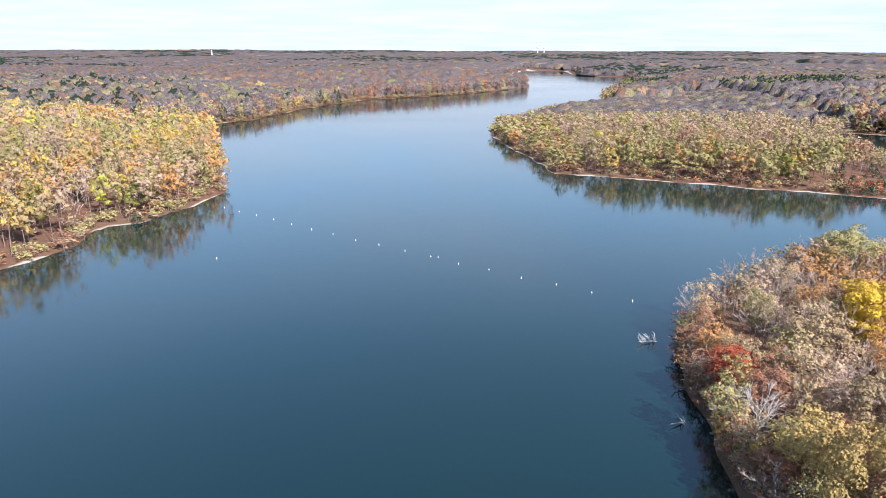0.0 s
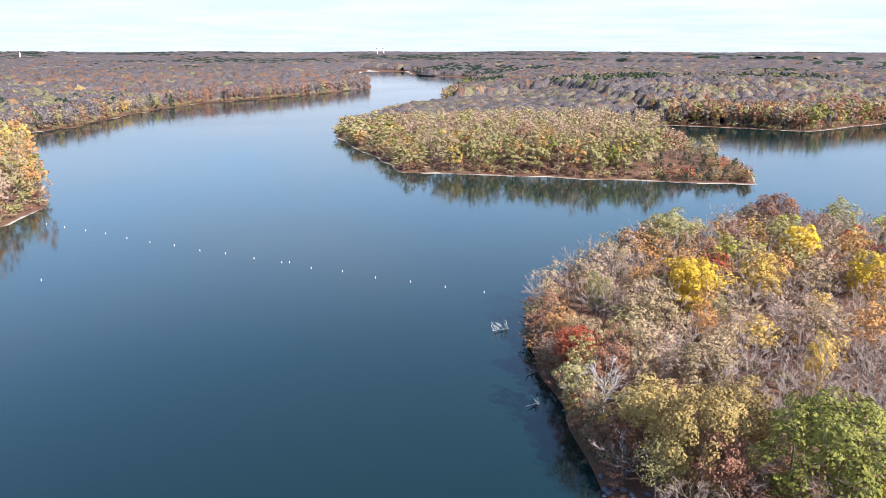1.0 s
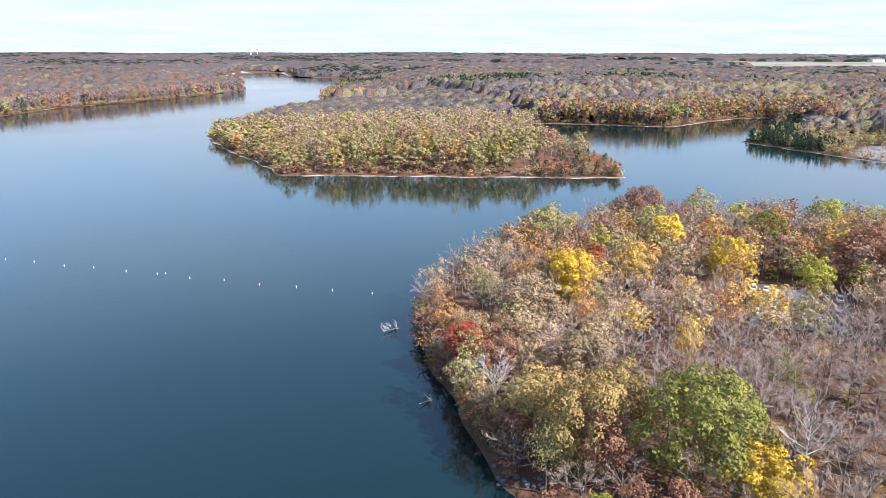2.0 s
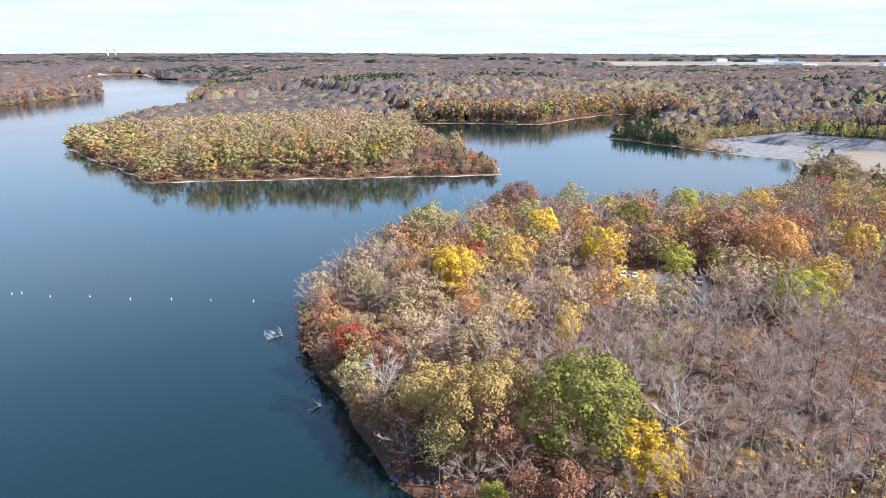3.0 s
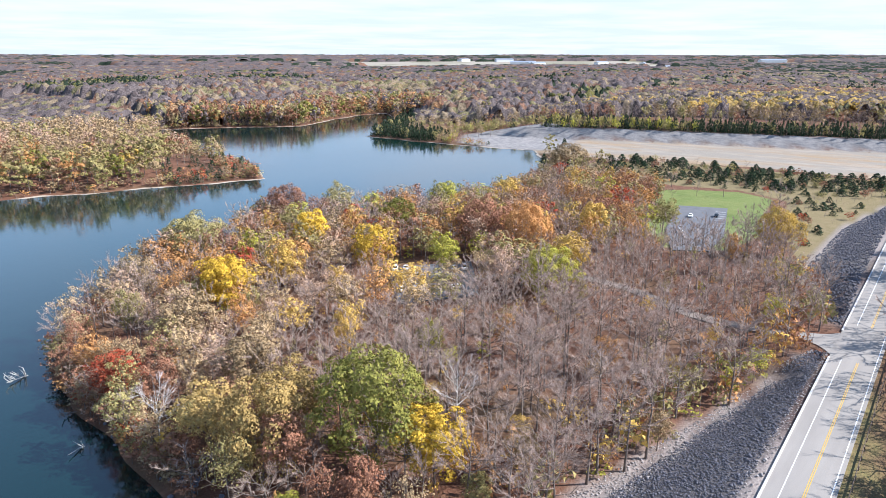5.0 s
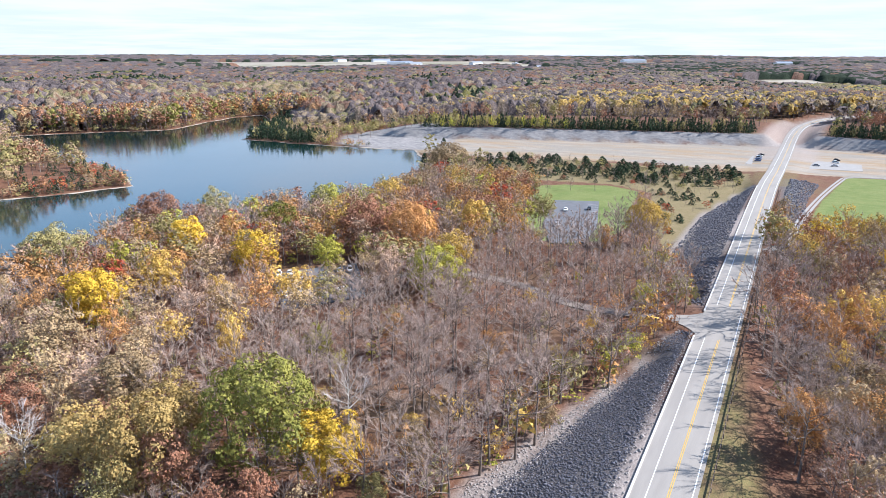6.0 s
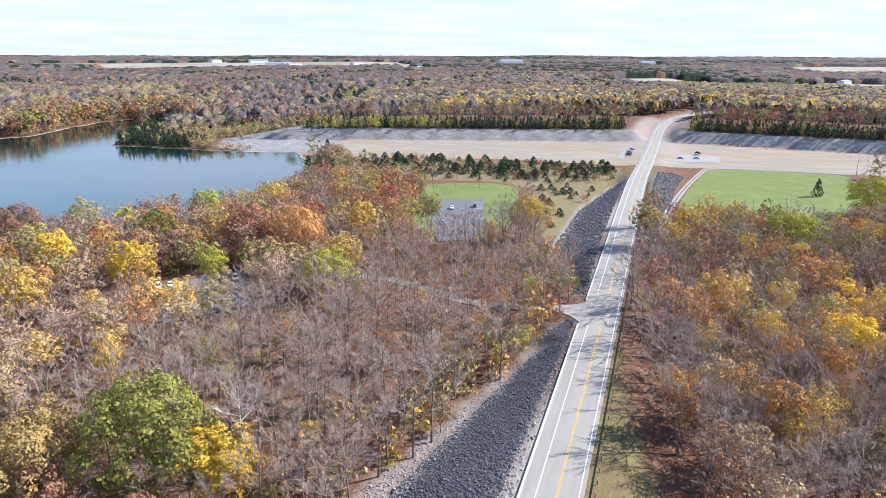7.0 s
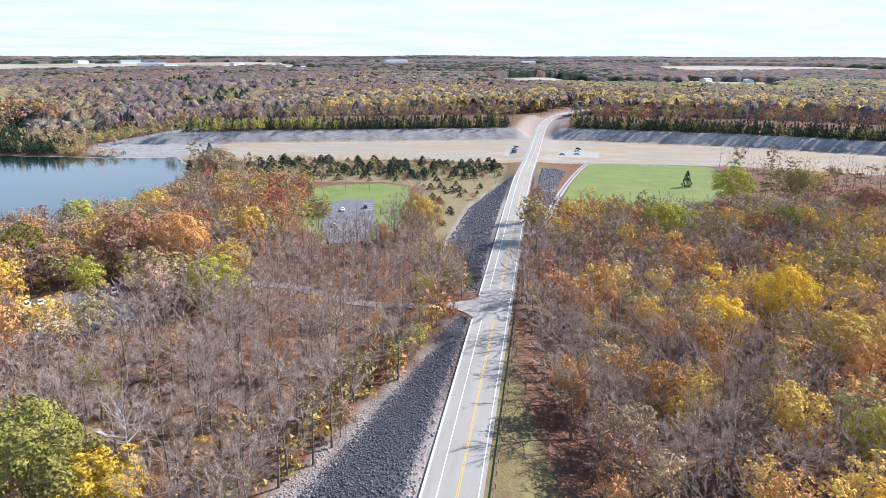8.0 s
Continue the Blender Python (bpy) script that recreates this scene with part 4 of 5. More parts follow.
    if x < -100 and y < 725:                  # land across the water to the west
        c = pick([("gold", 10), ("tan", 26), ("olive", 18), ("bare", 28), ("orange", 7 + (12 if d < 60 else 0)), ("ochre", 5), ("green", 4), ("pink", 10), ("lime", 2)])
        return c, rng.uniform(17, 25), rng.uniform(10, 16)
    if 460 < x < 640 and 285 < y < 560 and d < 95:   # low spit with planted evergreens
        if y > 400 and 4 < d < 26:
            return "conifer", rng.uniform(7, 11), rng.uniform(5, 7)
        return pick([("bare", 60), ("olive", 18), ("tan", 20)]), rng.uniform(7, 12), rng.uniform(7, 10)
    if beyond > 15 and y < 420:               # above the spillway's cut bank
        if beyond < 42:
            return pick([("conifer", 80), ("olive", 12), ("bare", 10)]), rng.uniform(6, 12), rng.uniform(6, 9)
        if beyond < 150:
            return pick([("bare", 84), ("tan", 8), ("rust", 4 + (18 if y < -20 else 0)), ("olive", 8 if y < -20 else 3)]), rng.uniform(13, 18), rng.uniform(8, 12)
        if beyond < 330:
            return pick([("gold", 34 if y < 260 else 8), ("bare", 34), ("tan", 26), ("olive", 8)]), rng.uniform(15, 19), rng.uniform(9, 12)
        if beyond < 440:
            return pick([("bare", 34), ("rust", 44), ("tan", 12), ("gold", 6)]), rng.uniform(15, 19), rng.uniform(10, 13)
        if y < 40 + 120 * n2:
            return pick([("olive", 44), ("bare", 22), ("tan", 12), ("lime", 8), ("gold", 7), ("conifer", 7)]), rng.uniform(15, 19), rng.uniform(10, 13)
        return pick([("bare", 52), ("rust", 10), ("tan", 14), ("conifer", 12 + 20 * max(0, n2)), ("olive", 14)]), rng.uniform(15, 19), rng.uniform(10, 13)
    c = pick([("bare", 56 - 30 * n2), ("rust", 12), ("tan", 11), ("conifer", max(1, 8 + 26 * n2)), ("olive", 14), ("orange", 2), ("gold", 1)])
    return c, rng.uniform(14, 20), rng.uniform(9, 14)


KINDS = ["bare", "ochre", "tan", "rust", "conifer", "gold", "olive", "orange", "yellow", "green", "lime", "pink", "red"]


def canopy(name, items, label, spacing, res, least, r0, r1, a0, a1):
    """Tree tops of far woods as one rough roof of single crowns; items are (x, y, z, height, width, kind)."""
    T = np.array([t[:5] for t in items], float)
    kind = np.array([KINDS.index(t[5]) for t in items])
    lr, az = np.log(np.hypot(T[:, 0], T[:, 1])), np.arctan2(T[:, 0], T[:, 1])
    c0, cw = math.log(r0) - 0.1, 1.0 / spacing
    ni, nj = int((math.log(r1) - c0) / cw) + 12, int((a1 - a0) / cw) + 12
    table = np.full((ni, nj), -1)
    table[((lr - c0) / cw).astype(int) + 2, ((az - a0) / cw).astype(int) + 4] = np.arange(len(T))
    rad, v = [], r0
    while v < r1:
        rad.append(v)
        v += max(least, v / res)
    ang = np.linspace(a0, a1, int((a1 - a0) * min(res, r0 / least * 1.3)))
    RR, AA = np.meshgrid(rad, ang, indexing="ij")
    RR = RR * (1 + rng.uniform(-0.4, 0.4, RR.shape) / res)
    AA = AA + rng.uniform(-0.4, 0.4, AA.shape) * (ang[1] - ang[0])
    X, Y = RR * np.sin(AA), RR * np.cos(AA)
    ci, cj = ((np.log(RR) - c0) / cw).astype(int) + 2, ((AA - a0) / cw).astype(int) + 4
    best, ground, who = np.full(RR.shape, -1e9), np.full(RR.shape, np.nan), np.full(RR.shape, 0)
    for di in (-1, 0, 1):
        for dj in (-1, 0, 1):
            k = table[np.clip(ci + di, 0, ni - 1), np.clip(cj + dj, 0, nj - 1)]
            wide = np.maximum(T[k, 4] * 0.42, RR / spacing * 0.75)
            q = ((X - T[k, 0]) ** 2 + (Y - T[k, 1]) ** 2) / wide ** 2
            top = (3.5 + 0.72 * T[k, 3]) * (1.04 - 0.42 * q)
            ok = (k >= 0) & (q < 1.5)
            ground = np.where((k >= 0) & np.isnan(ground), T[k, 2], ground)
            hit = ok & (top > best)
            best, who = np.where(hit, top, best), np.where(hit, k, who)
    full = best > 0
    z = np.where(full, T[who, 2] + best + rng.normal(0, 0.35, RR.shape), ground - 0.5)
    n0, n1 = RR.shape
    i = (np.arange(n0 - 1)[:, None] * n1 + np.arange(n1 - 1)).ravel()
    quads = np.stack([i, i + n1, i + n1 + 1, i + 1], 1)
    fv, gone = full.ravel()[quads], np.isnan(z).ravel()[quads].any(1)
    lead_ = quads[:, 0]
    close = (X.ravel()[lead_] > 690) & (X.ravel()[lead_] < 1100) & (np.abs(Y.ravel()[lead_]) < 130)
    quads = quads[(fv.sum(1) >= np.where(close, 4, 1)) & ~gone]
    lead = quads[np.arange(len(quads)), np.argmax(full.ravel()[quads], 1)]
    used, inv = np.unique(quads, return_inverse=True)
    V = np.stack([X.ravel(), Y.ravel(), np.nan_to_num(z.ravel())], 1)[used]
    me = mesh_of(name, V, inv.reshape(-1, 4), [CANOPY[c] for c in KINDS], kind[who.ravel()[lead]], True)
    # loose sprays standing off the nearer tops
    k = np.nonzero(full.ravel() & (RR.ravel() < 1500) & (rng.random(RR.size) < 0.45))[0]
    P = np.stack([X.ravel()[k], Y.ravel()[k], z.ravel()[k]], 1) + rng.normal(0, 0.8, (len(k), 3)) + (0, 0, 0.3)
    sv, st = leaf_tris(P, rng.normal(0, 0.6, (len(k), 3)) + (0.3, -0.4, 0.9), rng.uniform(0.8, 1.5, len(k)))
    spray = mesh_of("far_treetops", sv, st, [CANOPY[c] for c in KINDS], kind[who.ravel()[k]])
    tagged(new("far_treetops", spray), "loose leafy tops of far autumn woods", "woodland", kind="stuff")
    tagged(new(name, me), label, "woodland", kind="stuff")


def lod(H, W, leaves, size, twigs, width, limbs, subs, forms, sides, low=0.24):
    """Sets of shapes for woodland that is seen as a whole."""
    out = {}
    for c in KINDS:
        out[c] = []
        for _ in range(forms):
            if c == "bare" and width > 0.5:
                out[c].append(leafy_tree(H, W, limbs, subs, leaves, size * 0.9, low, sides))
            elif c == "bare":
                out[c].append(bare_tree(H, W, limbs + 2, subs, twigs, width, low + 0.1, sides, 2))
            elif c == "conifer":
                out[c].append(cedar_tree(H, W * 0.85, leaves, size * 0.95, sides))
            elif c in ("tan", "pink", "orange", "rust", "gold"):
                out[c].append(twiggy_tree(H, W, limbs, subs, int(leaves * 0.8), size * 0.88, int(twigs * 0.8), width, sides, low + 0.06))
            else:
                out[c].append(leafy_tree(H, W, limbs, subs, leaves, size, low, sides))
    return out


def woodland(name, items, shapes, label, H=18.0, W=10.0, twig=None):
    """Many trees in one mesh; items are (x, y, z, height, width, kind)."""
    mats = [BARK, twig or TWIG] + [LEAF[c] for c in KINDS if c != "bare"]
    slot = {"bare": 1} | {c: k + 2 for k, c in enumerate(c for c in KINDS if c != "bare")}
    VV, TT, MM, base = [], [], [], 0
    bins = {}
    for it in items:
        bins.setdefault((it[5], int(rng.integers(len(shapes[it[5]])))), []).append(it[:5])
    for (c, k), rows in bins.items():
        (wv_, wt_), (cv_, ct_) = shapes[c][k]
        pv, pt = join([(wv_, wt_), (cv_, ct_)])
        pm = np.r_[np.zeros(len(wt_), int), np.full(len(ct_), slot[c])]
        a = np.array(rows, float)
        ang = rng.uniform(0, 6.28, len(a))
        s = a[:, 4] / W
        x = (pv[None, :, 0] * np.cos(ang)[:, None] - pv[None, :, 1] * np.sin(ang)[:, None]) * s[:, None] + a[:, 0, None]
        y = (pv[None, :, 0] * np.sin(ang)[:, None] + pv[None, :, 1] * np.cos(ang)[:, None]) * s[:, None] + a[:, 1, None]
        z = pv[None, :, 2] * (a[:, 3] / H)[:, None] + a[:, 2, None] - 0.3
        VV.append(np.stack([x, y, z], -1).reshape(-1, 3))
        TT.append((pt[None] + (np.arange(len(a)) * len(pv))[:, None, None]).reshape(-1, 3) + base)
        MM.append(np.tile(pm, len(a)))
        base += len(a) * len(pv)
    me = mesh_of(name, np.concatenate(VV), np.concatenate(TT), mats, np.concatenate(MM))
    tagged(new(name, me), label, "woodland", kind="stuff")


def free_ground(x, y):
    """Where trees may stand, and what the plan says of the place."""
    z, d, beyond, reach, v, along, wide = terrain(x, y)
    ok = d > np.where((x > 30) & (x < 330) & (y < 265), 0.8, 3.5)
    ok &= ~((v > 0) & (v < 7 + wide * 0.85) & (along < 415)) & ~((along >= 415) & (along < 2000) & (np.abs(v) < np.where(along < 760, 27, 16)) & (x < 1000))
    strip = np.interp(along, [60, 104, 126, 150, 175, 195, 330], [26, 21, 18, 14, 9, 6.5, 6.5])
    ok &= ~((v < 0) & (-v < strip) & (along < 415))
    for poly in (FIELD_LAWN, PARK_LAWN, SPILLWAY, SCRUB, LOT_A, LOT_B):
        ok &= polygon_distance(poly, x, y) < -2.5
    s, _, _ = line_offset(SIDE_LINE, x, y)
    ok &= s > 2.8
    ok &= ~((x > 300) & (x < 480) & (np.abs(y) < 60) & (v < 0) & (v > -26))
    ok &= ~((x > 345) & (x < 505) & (y > -100) & (y < 170)) & ~((x > 392) & (x < 505) & (y >= 170) & (y < 245))
    ok &= ~((beyond > -60) & (beyond < 17) & (y < 325) & (y > -500))
    ok &= ~((x < 90) & (y < 35))
    return ok, z, d, beyond, v


def jitter_grid(x0, x1, y0, y1, step):
    gx, gy = np.meshgrid(np.arange(x0, x1, step), np.arange(y0, y1, step))
    gx = gx + rng.uniform(-0.42, 0.42, gx.shape) * step
    gy = gy + rng.uniform(-0.42, 0.42, gy.shape) * step
    return gx.ravel(), gy.ravel()


def sow(x, y):
    ok, z, d, beyond, v = free_ground(x, y)
    out = []
    for i in np.nonzero(ok)[0]:
        c, h, w = cover(x[i], y[i], d[i], beyond[i], v[i])
        out.append((x[i], y[i], z[i], h, w, c))
    return out


# the near woods on both sides of the road
near = sow(*jitter_grid(45, 345, 14, 250, 6.7)) + sow(*jitter_grid(45, 345, -175, 14, 6.1))
near = [t for t in near if all((t[0] - a) ** 2 + (t[1] - b) ** 2 > (0.33 * w) ** 2 for a, b, h, w in taken)]
single, mass = [], []
for t in near:
    if t[5] == "bare" and rng.random() < 0.05:
        continue
    front = (t[0] < 150 and 25 < t[1] < 100) or (100 < t[0] < 160 and -45 < t[1] < 8)
    (single if front and len(single) < 225 else mass).append(t)
for x, y, z, h, w, c in single:
    if c == "bare":
        plant(x, y, h, w, "bare" if rng.random() < 0.75 else "tall", "twig", "trees of the near woods")
    else:
        plant(x, y, h, w, "thin" if rng.random() < 0.5 else "leafy", c, "trees of the near woods")
MID = lod(18, 10, 1100, 0.55, 240, 0.085, 7, 2, 4, 4)
BACK = lod(18, 10, 560, 0.76, 130, 0.12, 6, 2, 4, 4)
woodland("woodland", [t for t in mass if math.hypot(t[0], t[1]) < 205], MID, "mixed autumn woodland of bare, golden and rust trees")
woodland("woodland", [t for t in mass if math.hypot(t[0], t[1]) >= 205], BACK, "mixed autumn woodland of rust, orange and bare trees")

# trees across the water and beyond the spillway
LOW = lod(18, 10, 90, 1.95, 30, 0.25, 6, 1, 3, 3)
SHORE = lod(18, 10, 240, 1.15, 60, 0.17, 7, 1, 4, 3, 0.12)
gx, gy = jitter_grid(-520, 800, -420, 800, 9.9)
out_of_near = ~((gx > 45) & (gx < 345) & (gy > -175) & (gy < 250))
r_ = np.hypot(gx, gy)
seen = (np.degrees(np.arctan2(gx, gy)) > -38) & (np.degrees(np.arctan2(gx, gy)) < 118)
keep = out_of_near & (r_ < 800) & seen
across = sow(gx[keep], gy[keep])
woodland("woodland", [t for t in across if math.hypot(t[0], t[1]) < 570], SHORE, "autumn woodland on the shores of the lake")
woodland("woodland", [t for t in across if math.hypot(t[0], t[1]) >= 570], LOW, "autumn woodland behind the shores of the lake")

# far woods, thinner with distance, out to the horizon
HALF = lod(18, 10, 105, 1.75, 30, 0.9, 5, 0, 4, 3, 0.08)
ring, rr = [], 760.0
while rr < 4850:
    step = max(8.2, rr / 118)
    n = int(radians(160) * rr / step)
    a = radians(-40) + (np.arange(n) + rng.uniform(-0.45, 0.45, n)) * radians(160) / n
    r1 = rr + rng.uniform(-0.5, 0.5, n) * step
    ring.append(np.stack([np.sin(a) * r1, np.cos(a) * r1], 1))
    rr += step
ring = np.concatenate(ring)
ring = ring[open_land(ring[:, 0], ring[:, 1]) < 0.5]
far_items = [(x, y, z, h * float(np.interp(math.hypot(x, y), [3000, 4300], [1.0, 0.6])), w, c) for x, y, z, h, w, c in sow(ring[:, 0], ring[:, 1])]
shore_ = shore_distance(np.array([t[0] for t in far_items]), np.array([t[1] for t in far_items]))
beside_ = line_offset(ROAD_LINE, np.array([t[0] for t in far_items]), np.array([t[1] for t in far_items]))[0]
front_ = [t for t, d, v in zip(far_items, shore_, beside_) if d < 32 or (d < 60 and math.hypot(t[0], t[1]) < 1050) or (v < 75 and t[0] < 1100) or (t[5] == "conifer" and math.hypot(t[0], t[1]) < 1500)]
roof_ = [t for t, d in zip(far_items, shore_) if d >= 24]
woodland("far_woodland", front_, HALF, "autumn trees along the far shores of the lake", twig=FAR_TWIG)
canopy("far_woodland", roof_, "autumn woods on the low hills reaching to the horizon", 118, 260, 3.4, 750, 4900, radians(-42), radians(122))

# ---------------------------------------------------------------- riprap
def stones(name, n, x0, x1, lo, hi, size, material, label, pick_side=1):
    """Broken stone on the side of the road's embankment, between two shares of the slope's width."""
    x = rng.uniform(x0, x1, n * 3)
    base = np.interp(x, ROAD_LINE[:, 0], ROAD_LINE[:, 1])
    z0, d0, b0, r0, v0, along, wide = terrain(x, base + pick_side * 3.0)
    s = rng.uniform(lo, hi, len(x))
    keep = rng.uniform(0, 34, len(x)) < wide * (hi - lo) + 1.5
    x, s, base, wide = x[keep][:n], s[keep][:n], base[keep][:n], wide[keep][:n]
    y = base + pick_side * (6.5 + s * wide)
    z = terrain(x, y)[0]
    n = len(x)
    ico = np.array([(1, 0, 0), (0, 1, 0), (-1, 0, 0), (0, -1, 0), (0.1, 0.1, 0.8), (0, 0, -0.6)])
    tri = np.array([(0, 1, 4), (1, 2, 4), (2, 3, 4), (3, 0, 4), (1, 0, 5), (2, 1, 5), (3, 2, 5), (0, 3, 5)])
    a = rng.uniform(0, 6.28, n)
    k = size * rng.lognormal(0, 0.32, n)
    p = ico[None] * rng.uniform(0.6, 1.25, (n, 6, 3))
    p = p + rng.normal(0, 0.12, p.shape)
    X = (p[..., 0] * np.cos(a)[:, None] - p[..., 1] * np.sin(a)[:, None]) * k[:, None] + x[:, None]
    Y = (p[..., 0] * np.sin(a)[:, None] + p[..., 1] * np.cos(a)[:, None]) * k[:, None] + y[:, None]
    Z = p[..., 2] * k[:, None] * 0.8 + z[:, None] + 0.1
    V = np.stack([X, Y, Z], -1).reshape(-1, 3)
    T = (tri[None] + (np.arange(n) * 6)[:, None, None]).reshape(-1, 3)
    tagged(new(name, mesh_of(name, V, T, [material])), label, "riprap", kind="stuff")


stones("riprap", 11500, 76, 178, 0.10, 0.80, 0.19, STONE, "dark grey broken stone on the dam's slope")
stones("riprap", 3600, 76, 178, 0.72, 0.98, 0.19, PALE_STONE, "pale weathered stone along the foot of the slope")
stones("riprap", 1300, 76, 178, 0.01, 0.13, 0.2, PALE_STONE, "pale small stone along the kerb")
stones("riprap", 5800, 200, 408, 0.08, 0.9, 0.33, STONE, "dark grey broken stone beside the road")
stones("riprap", 1500, 318, 452, 0.12, 0.8, 0.55, STONE, "dark grey broken stone above the field", -1)
stones("riprap", 900, -120, 76, 0.05, 0.75, 0.5, STONE, "dark grey broken stone on the dam's water side")


def shore_stones(n):
    """Rocks along the water's edge at the foot of the near wood."""
    t = rng.uniform(0, 1, n)
    x = np.interp(t, [0, 0.4, 0.75, 1], [49, 54, 56, 58]) + rng.normal(1.5, 2.2, n)
    y = np.interp(t, [0, 0.4, 0.75, 1], [66, 88, 112, 140]) + rng.normal(0, 1.5, n)
    z = terrain(x, y)[0]
    return x, y, z


rock_group = "rocks on the shore"


def rock_mesh():
    bm = bmesh.new()
    bmesh.ops.create_icosphere(bm, subdivisions=1, radius=0.5)
    for v in bm.verts:
        v.co *= rng.uniform(0.75, 1.2)
        v.co.z *= 0.7
    me = bpy.data.meshes.new("rock")
    bm.to_mesh(me)
    bm.free()
    me.materials.append(STONE)
    return me


ROCKS = [rock_mesh() for _ in range(4)]
for k, (x, y, z) in enumerate(zip(*shore_stones(90))):
    if z > -0.3:
        ob = new("rock", ROCKS[k % 4])
        s = rng.uniform(0.6, 1.7)
        ob.matrix_basis = pose(x, y, z + 0.1, 0, 0, rng.uniform(0, 360)) @ Matrix.Diagonal((s, s, s, 1))
        tagged(ob, "grey weathered rock on the wooded shore", "rock", rock_group)


# ---------------------------------------------------------------- guardrail, barrier
def build_guardrail(chain, offset, x0, x1, spacing, label):
    rail = thing("guardrail", pose(0, 0, 0), label, "guardrail")
    t = np.gradient(chain, axis=0)
    t /= np.linalg.norm(t, axis=1)[:, None]
    side = chain + np.stack([-t[:, 1], t[:, 0]], 1) * offset
    keep = (side[:, 0] >= x0) & (side[:, 0] <= x1)
    side = side[keep]
    bm = bmesh.new()
    rows = []
    for x, y in side:
        z = max(ground_z(x, y), road_z(x) - 0.3)
        prof = [(0.0, 0.48), (0.06, 0.55), (0.0, 0.62), (0.06, 0.70), (0.0, 0.78), (-0.05, 0.78), (-0.05, 0.48)]
        rows.append([bm.verts.new((x, y + a, z + b)) for a, b in prof])
    for r, s in zip(rows, rows[1:]):
        for k in range(7):
            bm.faces.new((r[k], r[(k + 1) % 7], s[(k + 1) % 7], s[k]))
    part("rail", bm, STEEL, rail, "rusty corrugated steel rail")
    post_me = None
    dist = np.r_[0, np.cumsum(np.linalg.norm(np.diff(side, axis=0), axis=1))]
    for d in np.arange(0, dist[-1], spacing):
        x, y = np.interp(d, dist, side[:, 0]), np.interp(d, dist, side[:, 1])
        if post_me is None:
            ob = part("post", box(bmesh.new(), 0, -0.14, 0.3, 0.15, 0.18, 1.1, 0, 0.015), WOOD, rail)
            post_me = ob.data
        else:
            ob = new("post", post_me)
            ob.parent = rail
        ob.location = (x, y, max(ground_z(x, y), road_z(x) - 0.3))
    return rail


build_guardrail(ROAD_FINE, -5.9, 30, 276, 3.8, "long rusty steel guardrail on wooden posts beside the road")
build_guardrail(ROAD_FINE, -5.9, 318, 408, 3.8, "steel guardrail on wooden posts above the field")
turn_in = curve_through([(173, 23.4), (177, 23.8), (180, 26), (181.3, 30), (182.2, 36)], 2)
build_guardrail(turn_in, 0.0, 100, 400, 2.4, "short curved guardrail at the lane's mouth")

ORANGE = plain("orange_plastic", (0.62, 0.09, 0.03), (0.52, 0.07, 0.03), 2.0, 0.5)
WHITE = plain("white_paint", (0.80, 0.80, 0.78), (0.72, 0.72, 0.70), 2.0, 0.45)
DARK = plain("black_rubber", (0.03, 0.03, 0.03), (0.045, 0.045, 0.045), 4.0, 0.8)
GREY = plain("grey_paint", (0.30, 0.31, 0.33), (0.25, 0.26, 0.28), 2.0, 0.35, 0.4)
BLUE = plain("blue_paint", (0.05, 0.09, 0.20), (0.06, 0.10, 0.22), 2.0, 0.3, 0.3)
BLACK = plain("black_paint", (0.02, 0.02, 0.022), (0.03, 0.03, 0.032), 2.0, 0.25, 0.3)
SILVER = plain("silver_paint", (0.55, 0.56, 0.57), (0.48, 0.49, 0.50), 2.0, 0.3, 0.6)
GLASS_DARK = plain("car_glass", (0.02, 0.025, 0.03), (0.03, 0.035, 0.04), 2.0, 0.08)
CHROME = plain("steel_rim", (0.5, 0.5, 0.5), (0.4, 0.4, 0.4), 4.0, 0.35, 0.9)

barrier = thing("road_barrier", pose(281, 11.2, ground_z(281, 11.2), 0, 0, 80), "orange and white road barrier at the gravel track", "barrier")
for k in range(2):
    part("barrier_board", box(bmesh.new(), 0, 0, 0.55 + 0.45 * k, 3.0, 0.08, 0.28, 0, 0.02), ORANGE, barrier)
for s in (-1.2, 1.2):
    part("leg", box(bmesh.new(), s, 0, 0.55, 0.08, 0.1, 1.1), WHITE, barrier)
    part("foot", box(bmesh.new(), s, 0, 0.05, 0.12, 0.9, 0.1, 0, 0.02), WHITE, barrier)


# ---------------------------------------------------------------- cars
def car_body(paint, van):
    """Side outline drawn out to a body with a narrower cabin."""
    body = bmesh.new()
    low = [(-2.2, 0.35), (-2.25, 0.75), (-2.05, 0.95), (-0.95 if not van else -1.2, 1.02), (1.5, 1.02), (2.15, 0.92), (2.25, 0.6), (2.2, 0.35)]
    sides = []
    for y, k in ((-0.9, 0.97), (-0.82, 1.0), (0.82, 1.0), (0.9, 0.97)):
        sides.append([body.verts.new((x * k, y, z if abs(y) < 0.85 else 0.35 + (z - 0.35) * 0.9)) for x, z in low])
    for a, b in zip(sides, sides[1:]):
        for k in range(len(low)):
            j = (k + 1) % len(low)
            body.faces.new((a[k], a[j], b[j], b[k]))
    body.faces.new(sides[0][::-1])
    body.faces.new(sides[-1])
    bmesh.ops.recalc_face_normals(body, faces=body.faces)
    return body


